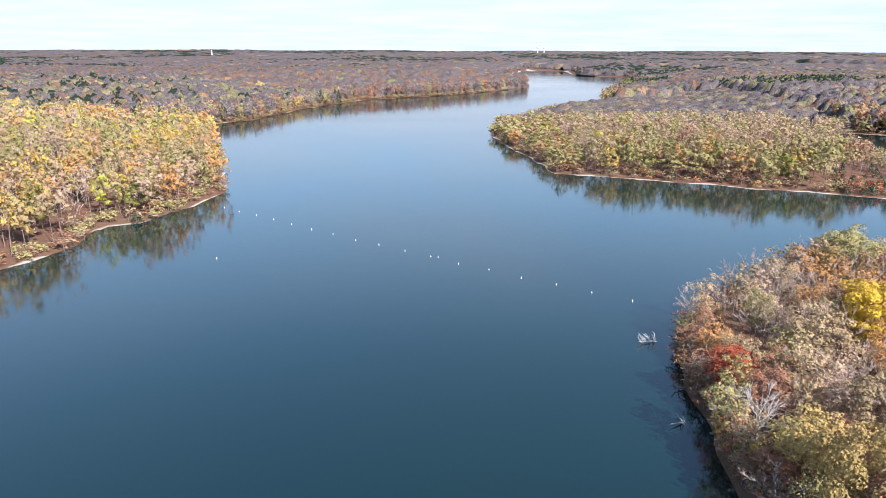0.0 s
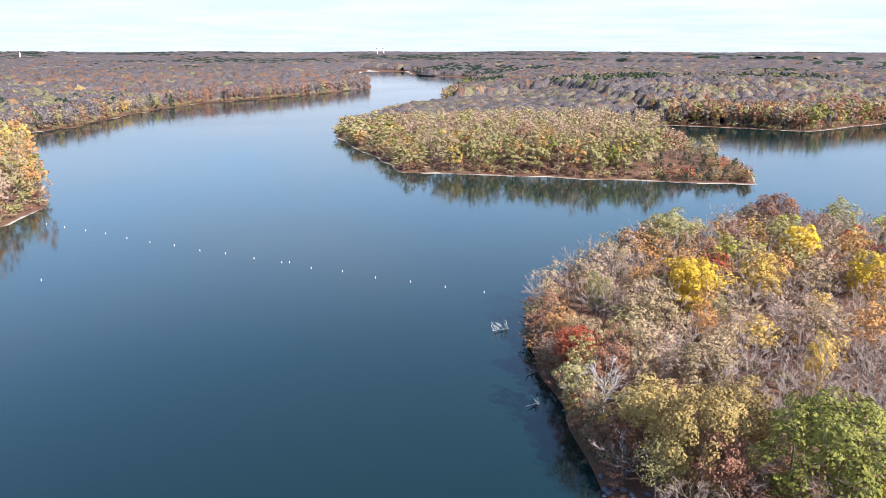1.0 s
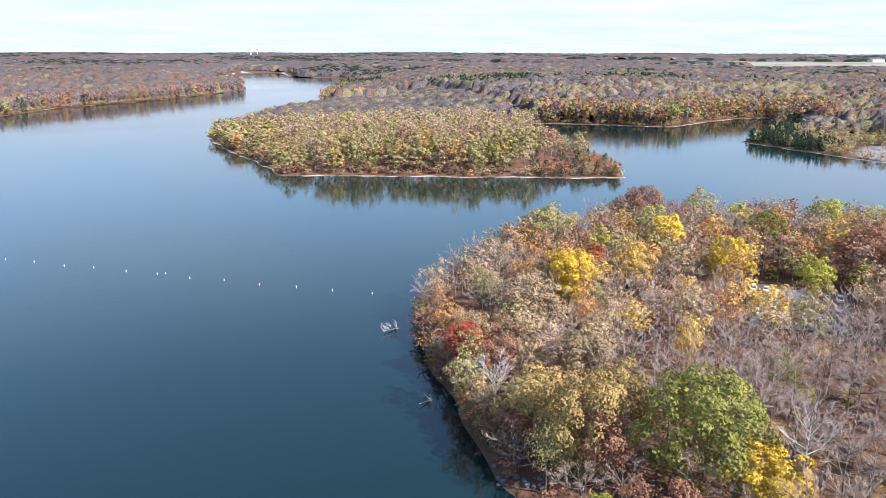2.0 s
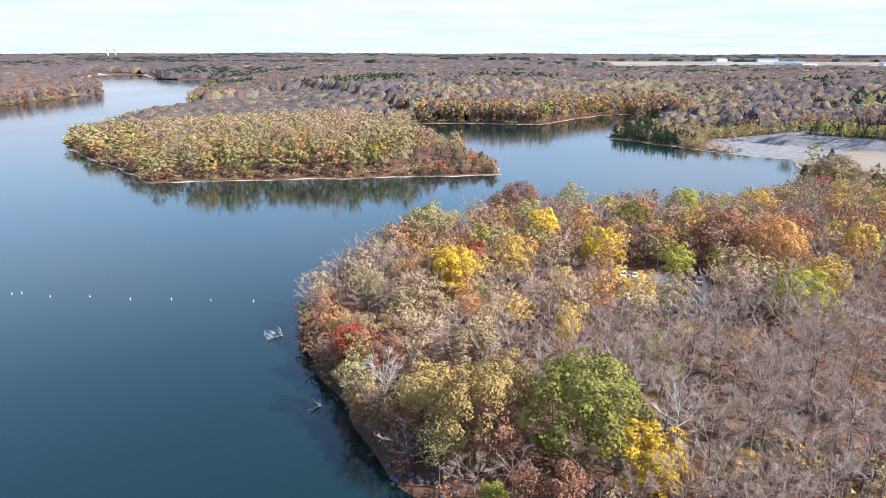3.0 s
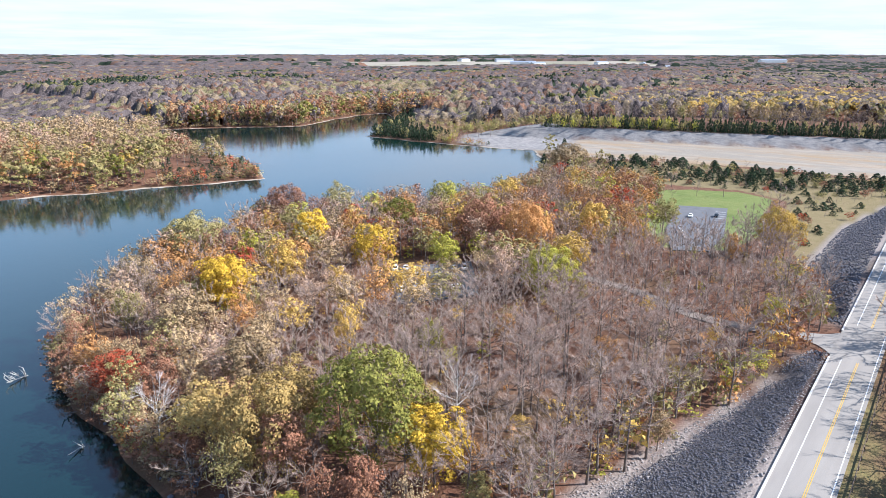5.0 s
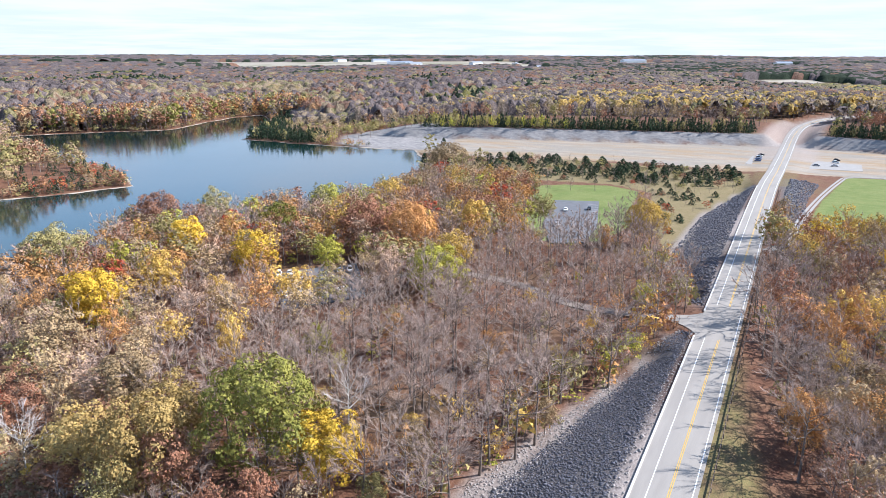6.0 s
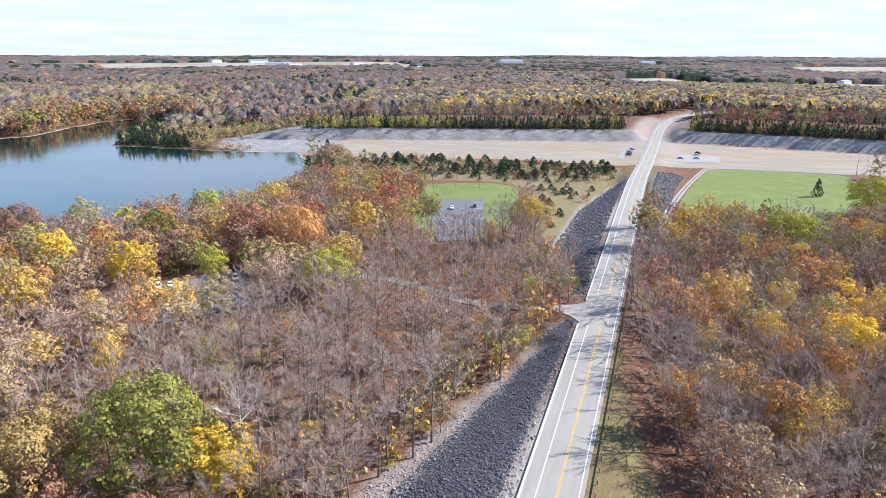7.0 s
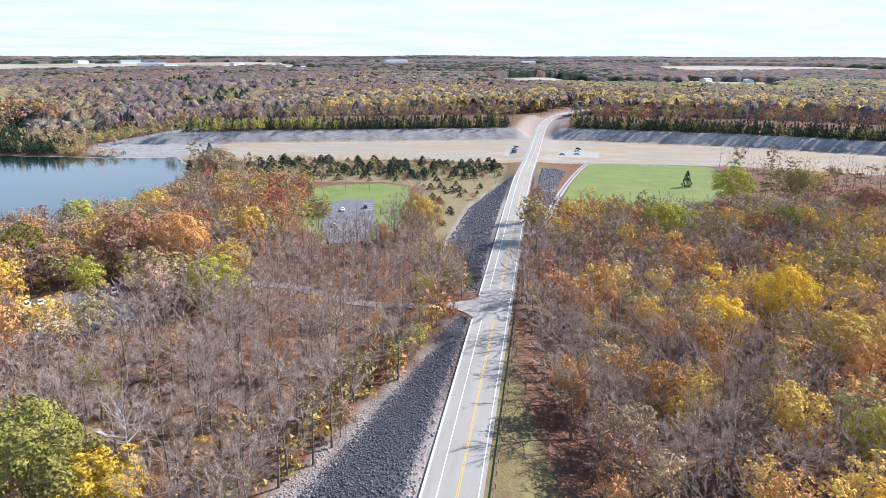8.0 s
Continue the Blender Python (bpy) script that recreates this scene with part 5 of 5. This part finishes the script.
def prism(outline, y0, y1, inset):
    bm = bmesh.new()
    n = len(outline)
    a = [bm.verts.new((x, y0 + (inset if z > 1.2 else 0), z)) for x, z in outline]
    b = [bm.verts.new((x, y1 - (inset if z > 1.2 else 0), z)) for x, z in outline]
    for k in range(n):
        bm.faces.new((a[k], a[(k + 1) % n], b[(k + 1) % n], b[k]))
    bm.faces.new(a[::-1])
    bm.faces.new(b)
    bmesh.ops.recalc_face_normals(bm, faces=bm.faces)
    return bm


def build_car(paint, van, label):
    car = thing("car", pose(0, 0, 0), label, "car", "parked cars")
    part("body", car_body(paint, van), paint, car)
    back = 2.0 if van else 1.35
    roof = 1.75 if van else 1.45
    part("cabin_glass", prism([(-1.15, 1.0), (-0.45, roof - 0.06), (back - 0.45, roof - 0.06), (back, 1.0)], -0.76, 0.76, 0.12), GLASS_DARK, car, "dark tinted car windows")
    part("roof", prism([(-0.5, roof - 0.08), (-0.42, roof), (back - 0.5, roof), (back - 0.4, roof - 0.08)], -0.68, 0.68, 0.04), paint, car)
    for x in (-1.4, 1.4):
        for y in (-0.82, 0.82):
            wheel = part("wheel", cone(bmesh.new(), 0, 0, 0, 0.33, 0.33, 0.22, 14, (radians(90), 0, 0)), DARK, car)
            wheel.location = (x, y, 0.33)
            part("rim", cone(bmesh.new(), 0, math.copysign(0.112, y), 0, 0.2, 0.18, 0.02, 10, (radians(90), 0, 0)), CHROME, wheel)
    for y in (-0.65, 0.65):
        part("headlight", box(bmesh.new(), -2.2, y, 0.72, 0.08, 0.3, 0.14, 0, 0.02), WHITE, car)
        part("tail_light", box(bmesh.new(), 2.2, y, 0.78, 0.08, 0.26, 0.16, 0, 0.02), ORANGE, car)
    return car


PAINTS = [(WHITE, "white"), (SILVER, "silver"), (BLACK, "black"), (BLUE, "dark blue"), (GREY, "grey")]
MODELS = {}


def park(x, y, z, turn, paint, van, where):
    key = (paint, van, where)
    m = pose(x, y, z, 0, 0, turn)
    if key not in MODELS:
        MODELS[key] = build_car(PAINTS[paint][0], van, f"{PAINTS[paint][1]} {'van' if van else 'saloon car'} parked {where}")
        MODELS[key].matrix_basis = m
    else:
        copy_thing(MODELS[key], m)


for x, y, turn, paint, van in ((170, 156, 40, 0, True), (172.8, 153.6, 40, 0, False), (166.5, 148, 130, 0, True), (168.6, 145, 130, 0, False),
                               (155, 139.7, 60, 0, False), (157.5, 136.7, 60, 1, False), (186, 138, 40, 0, True), (183.4, 140.6, 40, 1, False), (168, 127.5, 130, 0, False)):
    park(x, y, LOT_A_Z, turn, paint, van, "in the wooded car park")
for x, y, turn, paint, van in ((314, 104.7, 15, 0, False), (321.5, 95.5, 15, 2, False), (289, 100, 15, 1, False), (283, 98, 15, 0, False)):
    park(x, y, LOT_B_Z, turn, paint, van, "beside the lawn")
SP_Z = ground_z(540, 50) + 0.05
for k, (x, y, paint, van) in enumerate(((562, 41, 2, False), (554, 41.2, 0, False), (546, 41, 1, True), (538, 40.6, 3, False), (530, 40.4, 3, False),
                                        (559, -8, 2, True), (549, -7.4, 0, True), (532, -7, 1, False), (528, 4, 4, False))):
    park(x, y, ground_z(x, y) + 0.06, 95 if y > 0 else 88, paint, van, "on gravel by the spillway")

# bay lines of the car park beside the lawn
bays = thing("parking_lines", pose(0, 0, 0), "white painted bay lines on the car park", "road marking", kind="structure")
for k in range(9):
    part("bay_line", box(bmesh.new(), 296 + 4.6 * k, 86.2 + 1.35 * k, LOT_B_Z + 0.012, 0.25, 4.6, 0.02, radians(15)), PAINT_W, bays)

# ---------------------------------------------------------------- on the water
def build_buoy():
    b = thing("buoy", pose(0, 0, 0), "small white marker buoy with an orange band", "buoy", "line of marker buoys")
    part("float", cone(bmesh.new(), 0, 0, 0.08, 0.24, 0.22, 0.4, 12), WHITE, b)
    part("mast", cone(bmesh.new(), 0, 0, 0.55, 0.15, 0.1, 0.6, 10), WHITE, b)
    part("band", cone(bmesh.new(), 0, 0, 0.62, 0.145, 0.135, 0.1, 10), ORANGE, b, "orange painted band")
    return b


buoy = build_buoy()
BUOYS = [(-109.5, 342.7), (-99.7, 334.1), (-89, 325.9), (-79, 318.1), (-68.6, 308.5), (-57.9, 299.4), (-47.3, 291.7), (-36.3, 281.8), (-26, 275),
         (-14.9, 266), (-4.5, 258.4), (-1.7, 257.7), (6, 249), (16.9, 242.2), (27.6, 232.6), (38.8, 225.5), (49.3, 217.6), (60.7, 209.7), (72.1, 200.4), (-86.2, 255.3)]
buoy.matrix_basis = pose(*BUOYS[0], 0) @ Matrix.Diagonal((0.8, 0.8, 0.8, 1))
for k, (x, y) in enumerate(BUOYS[1:]):
    copy_thing(buoy, pose(x, y, -0.05, 4 * math.sin(k * 2.1), 4 * math.cos(k * 1.7), 40 * k))


def dead_wood(name, x, y, limbs, length, turn, material, label):
    """A fallen tree in the water: a leaning trunk with bare forked limbs."""
    ob = thing(name, pose(x, y, 0, 0, 0, turn), label, "dead tree")
    trunk = [(length * 0.55, 0, -0.7), (length * 0.1, 0.1, 0.25), (-length * 0.45, 0, 0.75)]
    v, t = tube(trunk, [0.22, 0.17, 0.05], 7)
    o = new("trunk", mesh_of("trunk", v, t, [material]))
    o.parent = ob
    for k in range(limbs):
        f = rng.uniform(-0.42, 0.25)
        root = np.array([length * f, 0, 0.35])
        way = unit(np.array([-0.5 + rng.normal(0, 0.4), rng.normal(0, 0.7), 0.9]))
        a = root + way * length * rng.uniform(0.12, 0.25)
        b = a + unit(way + rng.normal(0, 0.5, 3)) * length * rng.uniform(0.1, 0.22)
        c = a + unit(way + rng.normal(0, 0.6, 3)) * length * rng.uniform(0.08, 0.16)
        v, t = join([tube([root, a, b], [0.11, 0.075, 0.02], 5), tube([a, c], [0.06, 0.015], 4)])
        o = new("limb", mesh_of("limb", v, t, [material]))
        o.parent = ob


dead_wood("fallen_tree", 57, 177.5, 11, 8.0, 20, PALE_BARK, "bleached white dead tree lying in the water off the wood")
dead_wood("fallen_branch", 51.0, 134, 3, 6.5, 25, PALE_BARK, "bleached branch lying in the shallow water")
dead_wood("fallen_branch", 57.0, 150, 2, 5.0, 10, BARK, "dark waterlogged branch at the shore")


def build_boat(x, y, turn):
    b = thing("fishing_boat", pose(x, y, 0.05, 0, 0, turn), "small dark fishing boat on the open bay", "boat")
    b.matrix_world = b.matrix_world @ Matrix.Diagonal((0.7, 0.7, 0.7, 1))
    bm = bmesh.new()
    n = 9
    rows = []
    for k in range(n):
        u = k / (n - 1)
        w = 0.9 * (1 - max(0, (u - 0.55) / 0.45) ** 2) + 0.02
        h = 0.45 + 0.2 * u
        px = -2.6 + 5.2 * u
        rows.append([bm.verts.new(p) for p in ((px, -w, h), (px, -w * 0.8, -0.1), (px, w * 0.8, -0.1), (px, w, h), (px, w * 0.86, h), (px, w * 0.7, 0.12), (px, -w * 0.7, 0.12), (px, -w * 0.86, h))])
    for r, s in zip(rows, rows[1:]):
        for k in range(8):
            bm.faces.new((r[k], r[(k + 1) % 8], s[(k + 1) % 8], s[k]))
    bm.faces.new(rows[0])
    bm.faces.new(rows[-1][::-1])
    part("hull", bm, BLACK, b)
    part("engine", box(bmesh.new(), -2.75, 0, 0.55, 0.35, 0.4, 0.8, 0, 0.06), BLACK, b)
    part("console", box(bmesh.new(), -0.3, 0, 0.55, 0.6, 0.7, 0.8, 0, 0.05), GREY, b)
    for u in (-1.3, 1.0):
        part("seat", box(bmesh.new(), u, 0, 0.38, 0.45, 1.0, 0.3, 0, 0.05), WHITE, b)


# gravel standing by the spillway, track along the field, ramp on the wooded point
GRAVEL = plain("pale_gravel", (0.31, 0.295, 0.27), (0.26, 0.245, 0.225), 0.25, 0.95, 0, 0.3, 3)
flat_area("gravel_lot_north", [(514, 31), (570, 32), (572, 46), (516, 47)], ground_z(530, 45) + 0.08, GRAVEL, "pale gravel standing beside the road in the spillway")
flat_area("gravel_lot_south", [(512, 18.5), (576, 19), (588, -23), (518, -23)], ground_z(530, -15) + 0.08, GRAVEL, "pale gravel standing beside the road in the spillway")
track = thing("gravel_track", pose(0, 0, 0), "pale gravel track round the mown field", "track", kind="structure")
TRACK_LINE = curve_through([(272, 13.5), (284, 9), (300, 6.5), (330, 6), (400, 0), (470, -10), (488, -16), (495, -40), (495, -95)], 4)
for off in (-0.95, 0.95):
    ribbon("wheel_track", TRACK_LINE, off - 0.6, off + 0.6, 0.0, GRAVEL, track, zf=lambda x, y: side_z(x, y) - 0.02, thick=0.3)
build_boat(339, 375, 150)
build_boat(415, 1010, 30)

# ---------------------------------------------------------------- scrub with cedars, shrubs
def scrub_item(x, y):
    n = noise.noise((x * 0.03, y * 0.03, 5.0))
    far_row = x > 405 + 10 * n and y > 40
    if far_row and rng.random() < 0.85:
        return pick([("conifer", 60), ("bare", 25), ("olive", 8), ("rust", 6)]), rng.uniform(2.5, 6.5)
    if rng.random() < 0.6 + n * 0.5:
        return pick([("conifer", 44), ("bare", 38), ("rust", 8), ("olive", 8), ("red", 3)]), rng.uniform(1.2, 4.5)
    return None


gx, gy = jitter_grid(235, 478, 30, 225, 5.7)
ins = (polygon_distance(SCRUB, gx, gy) > 2.0) & (polygon_distance(PARK_LAWN, gx, gy) < -2)
vv, ss, aa = line_offset(ROAD_LINE, gx, gy)
ins &= vv > 8 + np.interp(aa, [205, 235, 255, 330, 409, 440], [6, 8, 22, 20, 7, 10])
n_single = 0
for x, y in zip(gx[ins], gy[ins]):
    got = scrub_item(x, y)
    if not got:
        continue
    c, h = got
    if c == "conifer":
        plant(x, y, h * 0.9, h * rng.uniform(1.0, 1.6), "bush", "conifer", "cedars in the scrub")
    elif c == "bare":
        plant(x, y, h * 1.15, h * 0.9, "sapling", "twig", "bare saplings in the scrub")
    else:
        plant(x, y, h, h * 1.1, "shrub", c, "shrubs in the scrub")

# young trees round the park lawn
for x, y, h, w, s, c in ((345, 150, 7, 6, "bare", "twig"), (358, 140, 8, 6, "cedar", "conifer"), (336, 138, 6, 5, "thin", "red"), (366, 120, 8, 5, "bare", "twig"),
                         (372, 108, 8, 6, "tall", "twig"), (352, 128, 6, 4, "bare", "twig"), (330, 128, 7, 6, "thin", "red"), (383, 140, 9, 8, "bare", "twig")):
    plant(x, y, h, w, s, c, "young trees round the lawn")

# undergrowth of the woods
SHRUB = lod(18, 18, 60, 2.6, 30, 0.4, 5, 0, 3, 3, 0.05)
BRUSH = lod(18, 10, 90, 1.7, 30, 0.25, 5, 1, 3, 3, 0.05)
FRINGE = lod(18, 10, 260, 1.0, 70, 0.14, 6, 1, 3, 3, 0.05)
gx, gy = jitter_grid(50, 345, -160, 245, 7.8)
ok_, z_, d_, b_, v_ = free_ground(gx, gy)
under = [(x, y, z, rng.uniform(1.5, 6.5), rng.uniform(2.5, 5.5), pick([("rust", 26), ("gold", 12), ("olive", 16), ("orange", 18), ("bare", 34), ("lime", 4)]))
         for x, y, z, k in zip(gx, gy, z_, ok_) if k]
# thicket along the foot of the stone slope and round the junction
for x in np.arange(86, 300, 0.85):
    wide_ = float(np.interp(x, [40, 96, 166, 177, 202, 228, 255, 330], [34, 27, 9, 4, 4, 8, 22, 20]))
    y = 13.8 + 0.0326 * (x - 96.3) + 6.6 + wide_ + rng.uniform(0, 1) ** 1.4 * 13
    if polygon_distance(PARK_LAWN, np.array([x]), np.array([y]))[0] > -3 or line_offset(SIDE_LINE, np.array([x]), np.array([y]))[0][0] < 3.4 or x > 255:
        continue
    tall_ = rng.uniform(2.5, 9.0)
    under.append((x, y, ground_z(x, y), tall_, tall_ * rng.uniform(0.7, 1.1), pick([("bare", 40), ("orange", 15), ("gold", 12), ("olive", 18), ("lime", 3), ("rust", 14)])))
woodland("undergrowth", under, SHRUB, "low autumn shrubs and saplings on the woodland floor", 18.0, 18.0)

# close rows of evergreens on the spit and above the spillway
gx, gy = jitter_grid(440, 720, -330, 520, 4.0)
zz, dd, bb, _, vv, _, _ = terrain(gx, gy)
rows_ = []
for x, y, z, d, b, v in zip(gx, gy, zz, dd, bb, vv):
    top = 13 < b < 34 and y < 330 and abs(v) > 29
    spit = 5 < d < 32 and 392 < y < 505 and x < 560
    if top or spit:
        c = pick([("conifer", 86), ("olive", 8), ("bare", 6)] if y < 200 or spit else [("conifer", 50), ("olive", 24), ("lime", 12), ("bare", 14)])
        rows_.append((x, y, z, rng.uniform(6.5, 12), rng.uniform(4.5, 7.5), c))
    elif d > 4 and 345 < y < 425 and x < 600 and polygon_distance(SHALE, np.array([x]), np.array([y]))[0] < -4:
        rows_.append((x, y, z, rng.uniform(3.5, 8), rng.uniform(5, 8), pick([("bare", 40), ("olive", 24), ("tan", 24), ("rust", 6), ("lime", 6)])))
SHORT = lod(18, 18, 70, 3.0, 40, 0.5, 5, 0, 3, 3, 0.05)
woodland("evergreen_belt", rows_, SHORT, "dense belt of dark evergreens and brush", 18.0, 18.0, FAR_TWIG)

# brush along the other shores
gx, gy = jitter_grid(-260, 700, 180, 1500, 5.2)
rr_ = np.hypot(gx, gy)
vis = (np.degrees(np.arctan2(gx, gy)) > -36) & (np.degrees(np.arctan2(gx, gy)) < 80) & ~((gx > 30) & (gx < 345) & (gy < 270)) & (rr_ < 1300)
gx, gy = gx[vis], gy[vis]
zz, dd, bb, _, _, _, _ = terrain(gx, gy)
brush = []
for x, y, z, d in zip(gx, gy, zz, dd):
    if 1.8 < d < 13 and not (x > 440 and y < 335) and not (x > 440 and x < 545 and 392 < y < 505):
        c = pick([("rust", 20), ("bare", 24), ("olive", 26), ("tan", 24), ("conifer", 6 if x > 225 else 2), ("orange", 5)])
        brush.append((x, y, z, rng.uniform(3, 8), rng.uniform(5, 9), c))
# cedars and red shrubs at the tip of the wooded point
gx, gy = jitter_grid(222, 285, 350, 425, 4.4)
zz, dd, _, _, _, _, _ = terrain(gx, gy)
for x, y, z, d in zip(gx, gy, zz, dd):
    if 2.5 < d < 22:
        brush.append((x, y, z, rng.uniform(4, 8.5), rng.uniform(4.5, 7.5), pick([("conifer", 34), ("rust", 26), ("red", 8), ("olive", 14), ("bare", 12), ("orange", 8)])))
woodland("undergrowth", brush, BRUSH, "low brush and saplings along the far shores")

# growth hanging over the near shore
edge_line = curve_through(SHORE_NEAR[4:19], 2.1)
edge_dir = np.gradient(edge_line, axis=0)
edge_dir /= np.linalg.norm(edge_dir, axis=1)[:, None]
hang = []
for (x, y), (dx, dy) in zip(edge_line, edge_dir):
    for off in (0.8, 2.8, 5.5):
        px, py = x + dy * (off + rng.uniform(-1, 1)), y - dx * (off + rng.uniform(-1, 1))
        if shore_distance(np.array([px]), np.array([py]))[0] > 0.2 and not (85 < py < 99 and px < 62):
            hang.append((px, py, ground_z(px, py), rng.uniform(3, 9), rng.uniform(4, 7.5),
                         pick([("rust", 32), ("bare", 38), ("olive", 10), ("tan", 14), ("gold", 2), ("orange", 5), ("red", 4)])))
woodland("undergrowth", hang, FRINGE, "shrubs and young trees leaning over the water's edge")

# ---------------------------------------------------------------- far things
def water_tower(x, y, h):
    z = ground_z(x, y)
    t = thing("water_tower", pose(x, y, z), "white water tower far beyond the woods", "water tower")
    part("column", cone(bmesh.new(), 0, 0, h * 0.4, 3.2, 2.4, h * 0.8, 14), WHITE, t)
    bm = bmesh.new()
    bmesh.ops.create_uvsphere(bm, u_segments=16, v_segments=10, radius=9)
    bmesh.ops.transform(bm, verts=bm.verts, matrix=Matrix.Translation((0, 0, h * 0.85)) @ Matrix.Diagonal((1, 1, 0.6, 1)))
    part("tank", bm, WHITE, t)


water_tower(-1150, 3610, 50)
water_tower(560, 4300, 48)
water_tower(605, 4350, 46)


def shed(x, y, w, l, h, turn, label):
    z = ground_z(x, y)
    s = thing("farm_building", pose(x, y, z, 0, 0, turn), label, "building", "far buildings")
    part("wall", box(bmesh.new(), 0, 0, h / 2, w, l, h), WHITE, s)
    bm = bmesh.new()
    a = [bm.verts.new(p) for p in ((-w / 2 - 1, -l / 2 - 1, h), (w / 2 + 1, -l / 2 - 1, h), (0, -l / 2 - 1, h * 1.45))]
    b = [bm.verts.new((v.co.x, l / 2 + 1, v.co.z)) for v in a]
    for k in range(3):
        bm.faces.new((a[k], a[(k + 1) % 3], b[(k + 1) % 3], b[k]))
    bm.faces.new(a[::-1])
    bm.faces.new(b)
    part("roof", bm, SILVER, s, "pale metal roof")
    part("door", box(bmesh.new(), w / 2 + 0.1, 0, h * 0.35, 0.2, l * 0.15, h * 0.7), GREY, s)


for k, (x, y, w, l, h) in enumerate(FAR_SHEDS):
    shed(x, y, w, l, h, 30 + 37 * k % 90, "white metal building far off among the fields")
